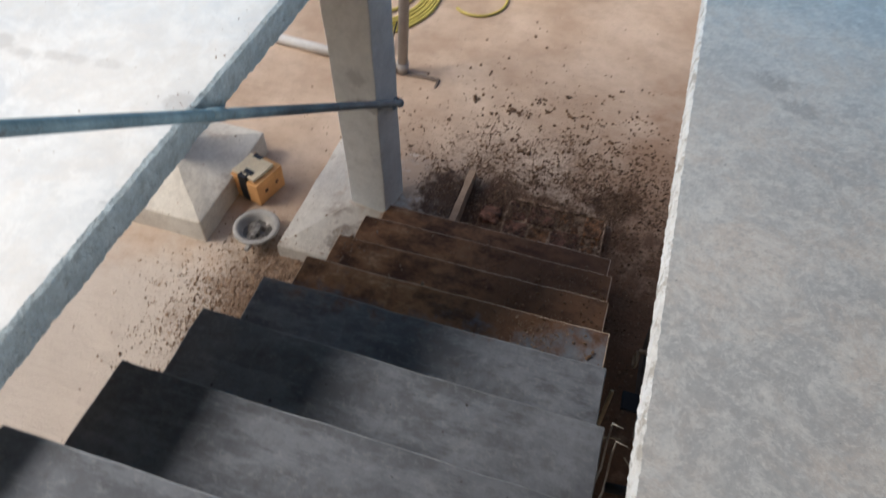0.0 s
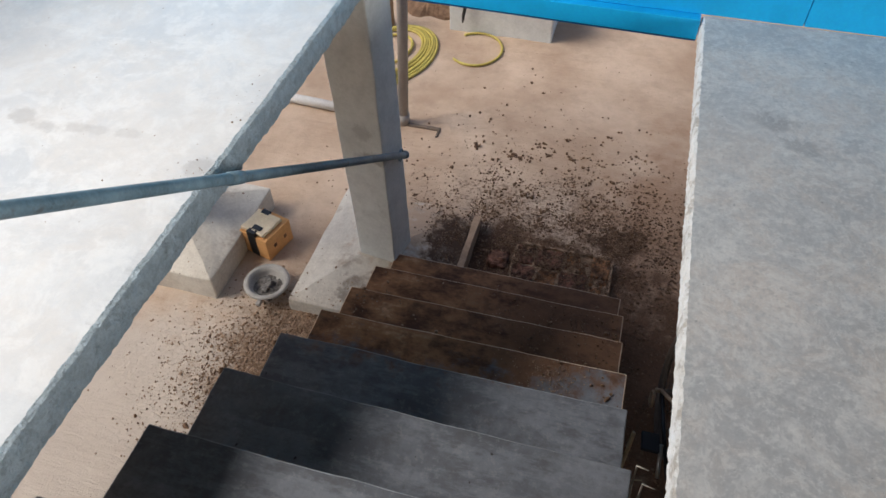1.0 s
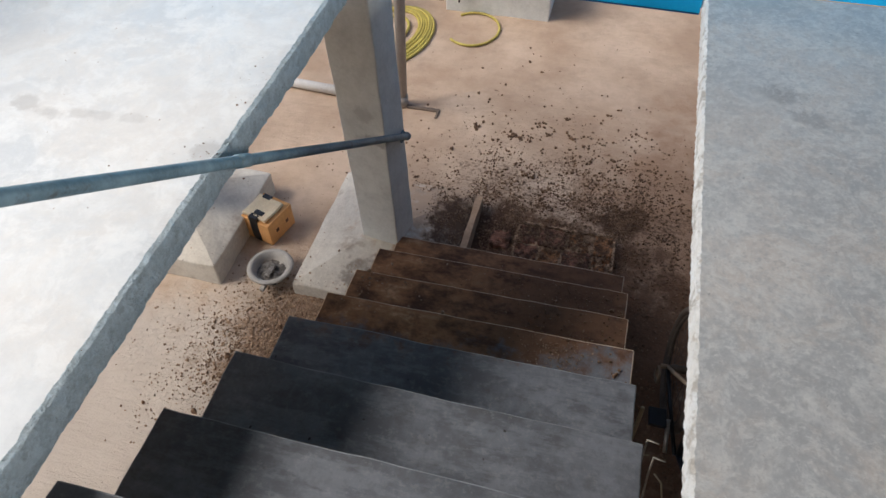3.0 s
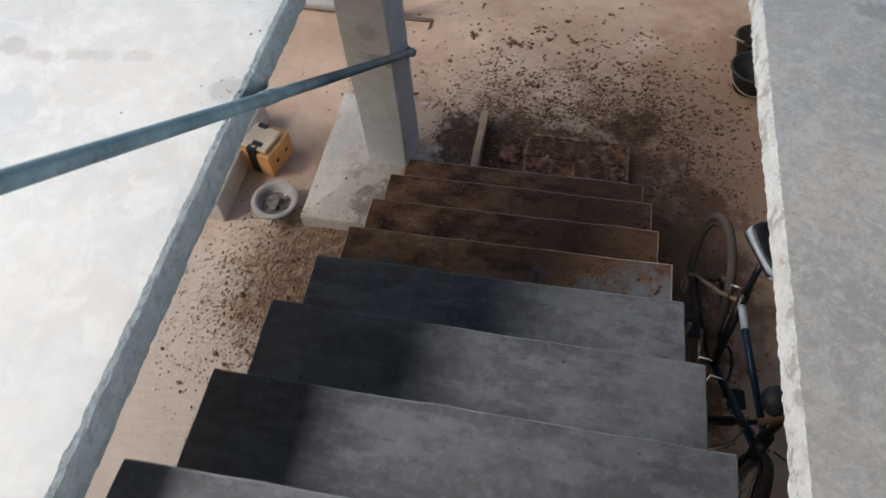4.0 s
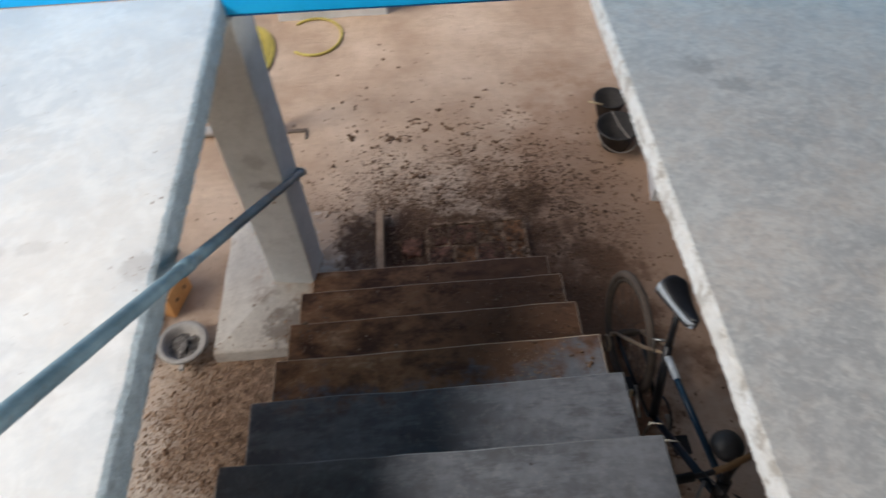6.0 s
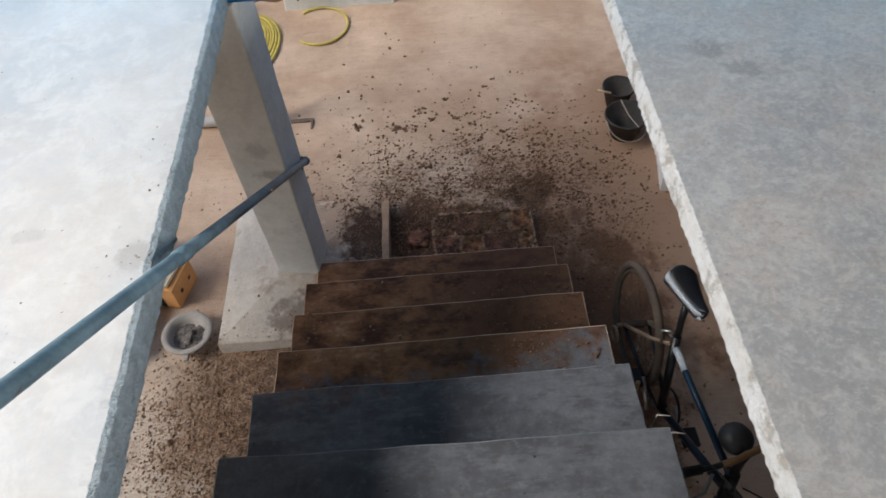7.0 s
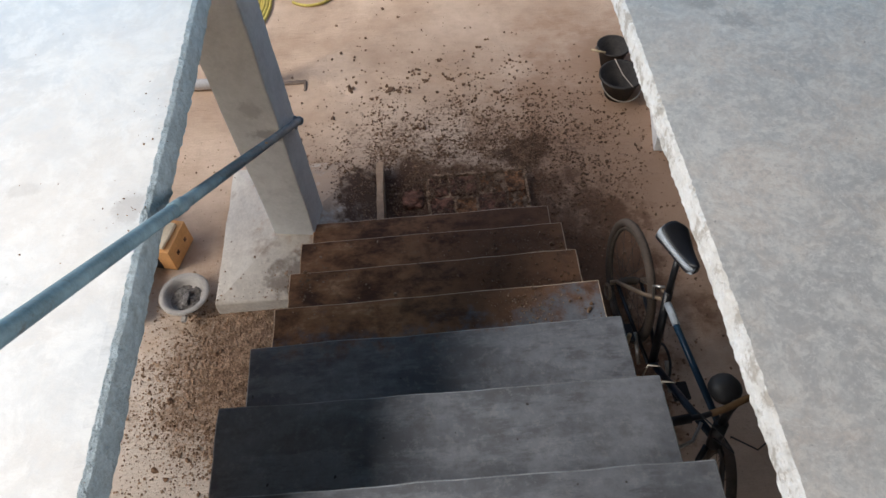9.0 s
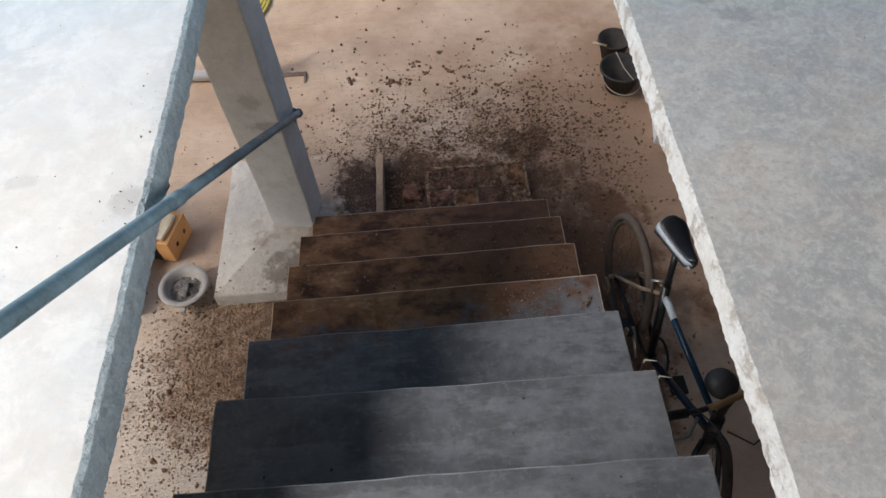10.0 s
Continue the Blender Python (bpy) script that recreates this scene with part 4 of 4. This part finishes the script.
    part("derailleur", sweep(circle(-0.01, -0.075, 0.2, 0.035, 18, "y"), 0.007, 6, True), DUST_TAN, bike, "dust-covered derailleur", smooth=True)
    bm = bmesh.new()
    bmesh.ops.create_icosphere(bm, subdivisions=3, radius=1)
    for p in bm.verts:
        p.co = (0.735 + p.co.x * 0.055, 0.012 + p.co.y * 0.056, 0.745 + p.co.z * 0.042)
    roughen(bm, 0.004, 22, 2.0)
    part("bar_bag", bm, RUBBER, bike, "black pad on the stem", smooth=True)
    part("seat_post", sweep([v(*seat_top), v(0.23, 0.79)], 0.0125, 10), BIKE_BLACK, bike, smooth=True)
    # saddle: broad behind, narrowing to a long nose, with a pale band round its side
    def saddle(z_low, z_high, grow, first=0):
        bm = bmesh.new()
        rings = []
        for i in range(21):
            f = i / 20
            u = 0.1 + 0.205 * f
            half = (0.046 * (1 - f) ** 0.9 * (1 - 0.25 * f) + 0.02) * math.sqrt(max(0.02, 1 - (1 - min(1, f * 6 + 0.12)) ** 2)) * math.sqrt(max(0.03, 1 - max(0, (f - 0.9) / 0.1) ** 2)) + grow
            crown = z_high - 0.018 * math.sin(f * math.pi) + 0.012 * (1 - f)
            ring = []
            for k in range(first, 11):
                a = k / 10 * math.pi
                ring.append(bm.verts.new((u, 0.006 + 0.03 * f + half * math.cos(a), z_low + (crown - z_low) * math.sin(a) ** 0.5)))
            rings.append(ring)
        for a, b in zip(rings, rings[1:]):
            for k in range(len(a) - 1):
                bm.faces.new((a[k], a[k + 1], b[k + 1], b[k]))
            bm.faces.new((a[-1], a[0], b[0], b[-1]))
        bm.faces.new(rings[0])
        bm.faces.new(rings[-1][::-1])
        bmesh.ops.recalc_face_normals(bm, faces=bm.faces[:])
        return bm
    seat = part("saddle", saddle(0.79, 0.835, 0.0), SADDLE, bike, "black saddle with a white side band", smooth=True)
    part("side_band", saddle(0.782, 0.836, 0.003, 8), BIKE_WHITE, seat, "white side band", smooth=True)
    return bike


bicycle()

# ---- litter beside the stairs ----
tagged(part("stick", sweep([(1.13, -1.28, 0.004), (1.125, -1.30, 0.45), (1.12, -1.31, 0.86)], 0.007, 7), STRAW, smooth=True), "thin pale stick standing against the stair side", "stick")
for x, y, top in ((1.2, -1.3, (1.13, -1.45, 0.93)), (1.22, -1.4, (1.14, -1.53, 0.99))):
    foot, tip = Vector((x, y, 0.002)), Vector(top)
    line = [foot, foot.lerp(tip, 0.45) + Vector((0.012, 0.01, 0)), foot.lerp(tip, 0.85), tip, tip + Vector((0.03, -0.012, 0.012))]
    tagged(part("stalk", sweep(line, [0.0045, 0.004, 0.0035, 0.003, 0.0015], 6), CORD, smooth=True), "dry pale stalk leaning beside the stairs", "stalk", group="stalks leaning by the stairs")
for i, (x, y, z, a, ln) in enumerate(((1.2, -1.5, 0.01, 40, 0.16), (1.25, -1.38, 0.012, 150, 0.12), (1.17, -1.25, 0.01, 80, 0.2), (1.22, -1.05, 0.01, 20, 0.14), (1.33, -1.15, 0.012, 110, 0.1))):
    c, s = math.cos(radians(a)) * ln / 2, math.sin(radians(a)) * ln / 2
    tagged(part("straw", sweep([(x - c, y - s, z), (x + 0.01, y + 0.008, z + 0.012), (x + c, y + s, z)], 0.004, 5), STRAW), "broken dry stalk lying in the soil", "straw", group="stalks beside the stairs")

# ---- soil clods and crumbs ----
def support(x, y):
    """Height of what lies under a crumb at (x, y)."""
    for k in range(8, 0, -1):
        if 0.01 < x < 1.08 and NOSE[k + 1] < y < NOSE[k] - 0.01:
            return k * RISE if k < 5 else None
    for fx, fy, hx, hy, lip, top in ((-0.116, -0.162, 0.376, 0.417, 0.085, 0.178), (-1.254, -0.262, 0.37, 0.35, 0.14, 0.25)):
        q = max(abs(x - fx) / hx, abs(y - fy) / hy)
        if q < 0.3:
            return None
        if q < 1:
            return lip + (top - lip) * (1 - q) / 0.72
    if 0.515 < x < 1.03 and -0.24 < y < 0.138:
        return 0.038
    return ground_height(x, y)


def crumbs(name, material, label, heaps, seed, clump, level=None):
    rng = np.random.default_rng(seed)
    spots = []
    def scatter(count, cx, cy, sx, sy, small, big, power=3.0):
        p = rng.normal(size=(count, 2)) * (sx, sy) + (cx, cy)
        s = small + (big - small) * rng.random(count) ** power
        spots.extend(zip(p[:, 0], p[:, 1], s))
    for heap in heaps:
        scatter(*heap)
    seed_bm = bmesh.new()
    bmesh.ops.create_icosphere(seed_bm, subdivisions=1, radius=1)
    base = np.array([v.co[:] for v in seed_bm.verts])
    tri = np.array([[v.index for v in f.verts] for f in seed_bm.faces])
    seed_bm.free()
    verts, faces, at = [], [], 0
    for x, y, s in spots:
        z = support(x, y) if level is None else level
        if z is None or not (-1.3 < x < 2.4):
            continue
        if 0.0 < x < 0.35 and y < -0.5 and rng.random() > 0.12:
            continue
        if -0.5 < x < 0.04 and -0.58 < y < 0.18 and rng.random() > (0.4 if x > -0.16 and y < -0.4 else 0.08):
            continue
        if s < 0.009 and rng.random() > 1.0 - 0.38 * clump + 1.5 * clump * noise.noise(Vector((x * 9, y * 9, seed))) + 0.6 * clump * noise.noise(Vector((x * 27, y * 27, seed))):
            continue
        shape = base * (1 + rng.normal(size=(len(base), 1)) * 0.3) * (1, 1, 0.8) * rng.uniform(0.7, 1.25, 3) * s
        verts.append(shape + (x, y, z + s * 0.45))
        faces.append(tri + at)
        at += len(base)
    me = bpy.data.meshes.new(name)
    me.from_pydata(np.concatenate(verts).tolist(), [], np.concatenate(faces).tolist())
    me.materials.append(material)
    return tagged(new(name, me), label, "soil", kind="stuff")


crumbs("soil_crumbs", CLOD, "scattered dark brown soil clods and crumbs", (
    (2600, 0.72, -0.05, 0.18, 0.09, 0.0015, 0.006),
    (2600, 0.42, 0.1, 0.06, 0.16, 0.0015, 0.007),
    (7500, 0.68, 0.24, 0.42, 0.19, 0.0015, 0.0065),
    (3600, 0.62, 0.52, 0.42, 0.26, 0.0015, 0.008),
    (500, 0.5, 1.0, 0.5, 0.45, 0.002, 0.01),
    (46, 0.55, 0.72, 0.4, 0.3, 0.007, 0.014, 1.8),
    (9, 0.106, 0.892, 0.012, 0.012, 0.006, 0.014, 1.0), (6, 0.13, 1.167, 0.01, 0.01, 0.006, 0.011, 1.0), (7, 0.65, 1.115, 0.011, 0.011, 0.006, 0.012, 1.0), (7, 0.673, 0.948, 0.012, 0.012, 0.006, 0.011, 1.0),
    (26, 0.34, 0.885, 0.024, 0.016, 0.004, 0.012, 1.0), (22, 0.46, 0.885, 0.035, 0.014, 0.003, 0.008, 1.0), (12, 0.49, 1.01, 0.02, 0.012, 0.004, 0.01, 1.0),
    (2600, 1.05, 0.3, 0.05, 0.075, 0.0015, 0.007),
    (3600, 1.3, 0.0, 0.28, 0.4, 0.0015, 0.008),
    (2600, 1.1, 0.45, 0.3, 0.28, 0.0015, 0.0075),
    (1500, 0.16, -0.02, 0.06, 0.14, 0.0015, 0.006),
    (500, 0.9, -0.6, 0.15, 0.35, 0.0015, 0.005),
    (1500, 0.5, -0.37, 0.35, 0.07, 0.001, 0.0035),
    (900, 0.7, -0.64, 0.28, 0.09, 0.001, 0.0035),
    (700, 0.82, -0.95, 0.09, 0.07, 0.001, 0.0045),
    (1500, 0.72, 0.02, 0.2, 0.07, 0.001, 0.004),
    (2300, -0.48, -1.14, 0.25, 0.26, 0.0012, 0.0055),
    (34, -0.5, -1.1, 0.25, 0.25, 0.008, 0.013, 1.5),
    (120, -0.6, 0.1, 0.25, 0.3, 0.002, 0.007),
    (2600, 1.3, -0.9, 0.2, 0.4, 0.0015, 0.008)), 5, 1.0)
crumbs("loose_earth", EARTH, "loose granular brown earth beside the stairs", (
    (15000, -0.24, -0.86, 0.16, 0.17, 0.002, 0.0065), (13000, -0.42, -0.96, 0.24, 0.24, 0.0012, 0.0055), (1500, -0.3, -0.88, 0.2, 0.2, 0.004, 0.0095, 1.5), (700, -0.3, -0.66, 0.16, 0.05, 0.002, 0.006),
    (220, 0.03, -0.5, 0.11, 0.04, 0.0015, 0.0045), (25, -0.3, -0.1, 0.15, 0.2, 0.002, 0.005), (300, 0.19, -0.12, 0.06, 0.1, 0.002, 0.005), (300, 0.55, -0.64, 0.32, 0.11, 0.0012, 0.0035), (1500, 0.42, -0.36, 0.34, 0.07, 0.0012, 0.0045), (320, 0.84, -1.12, 0.06, 0.045, 0.0012, 0.0035), (200, 0.9, -0.65, 0.1, 0.08, 0.0015, 0.004),
    (2500, 0.7, 0.25, 0.38, 0.2, 0.0015, 0.005)), 8, 0.25)
crumbs("slab_grit", CLOD, "dark grit and specks lying on the pale cement slab", (
    (20, -0.11, -1.33, 0.03, 0.035, 0.001, 0.0028), (40, -0.45, -1.2, 0.3, 0.45, 0.001, 0.0025), (14, -0.1, -1.05, 0.03, 0.06, 0.001, 0.003)), 11, 0.0, SLAB)
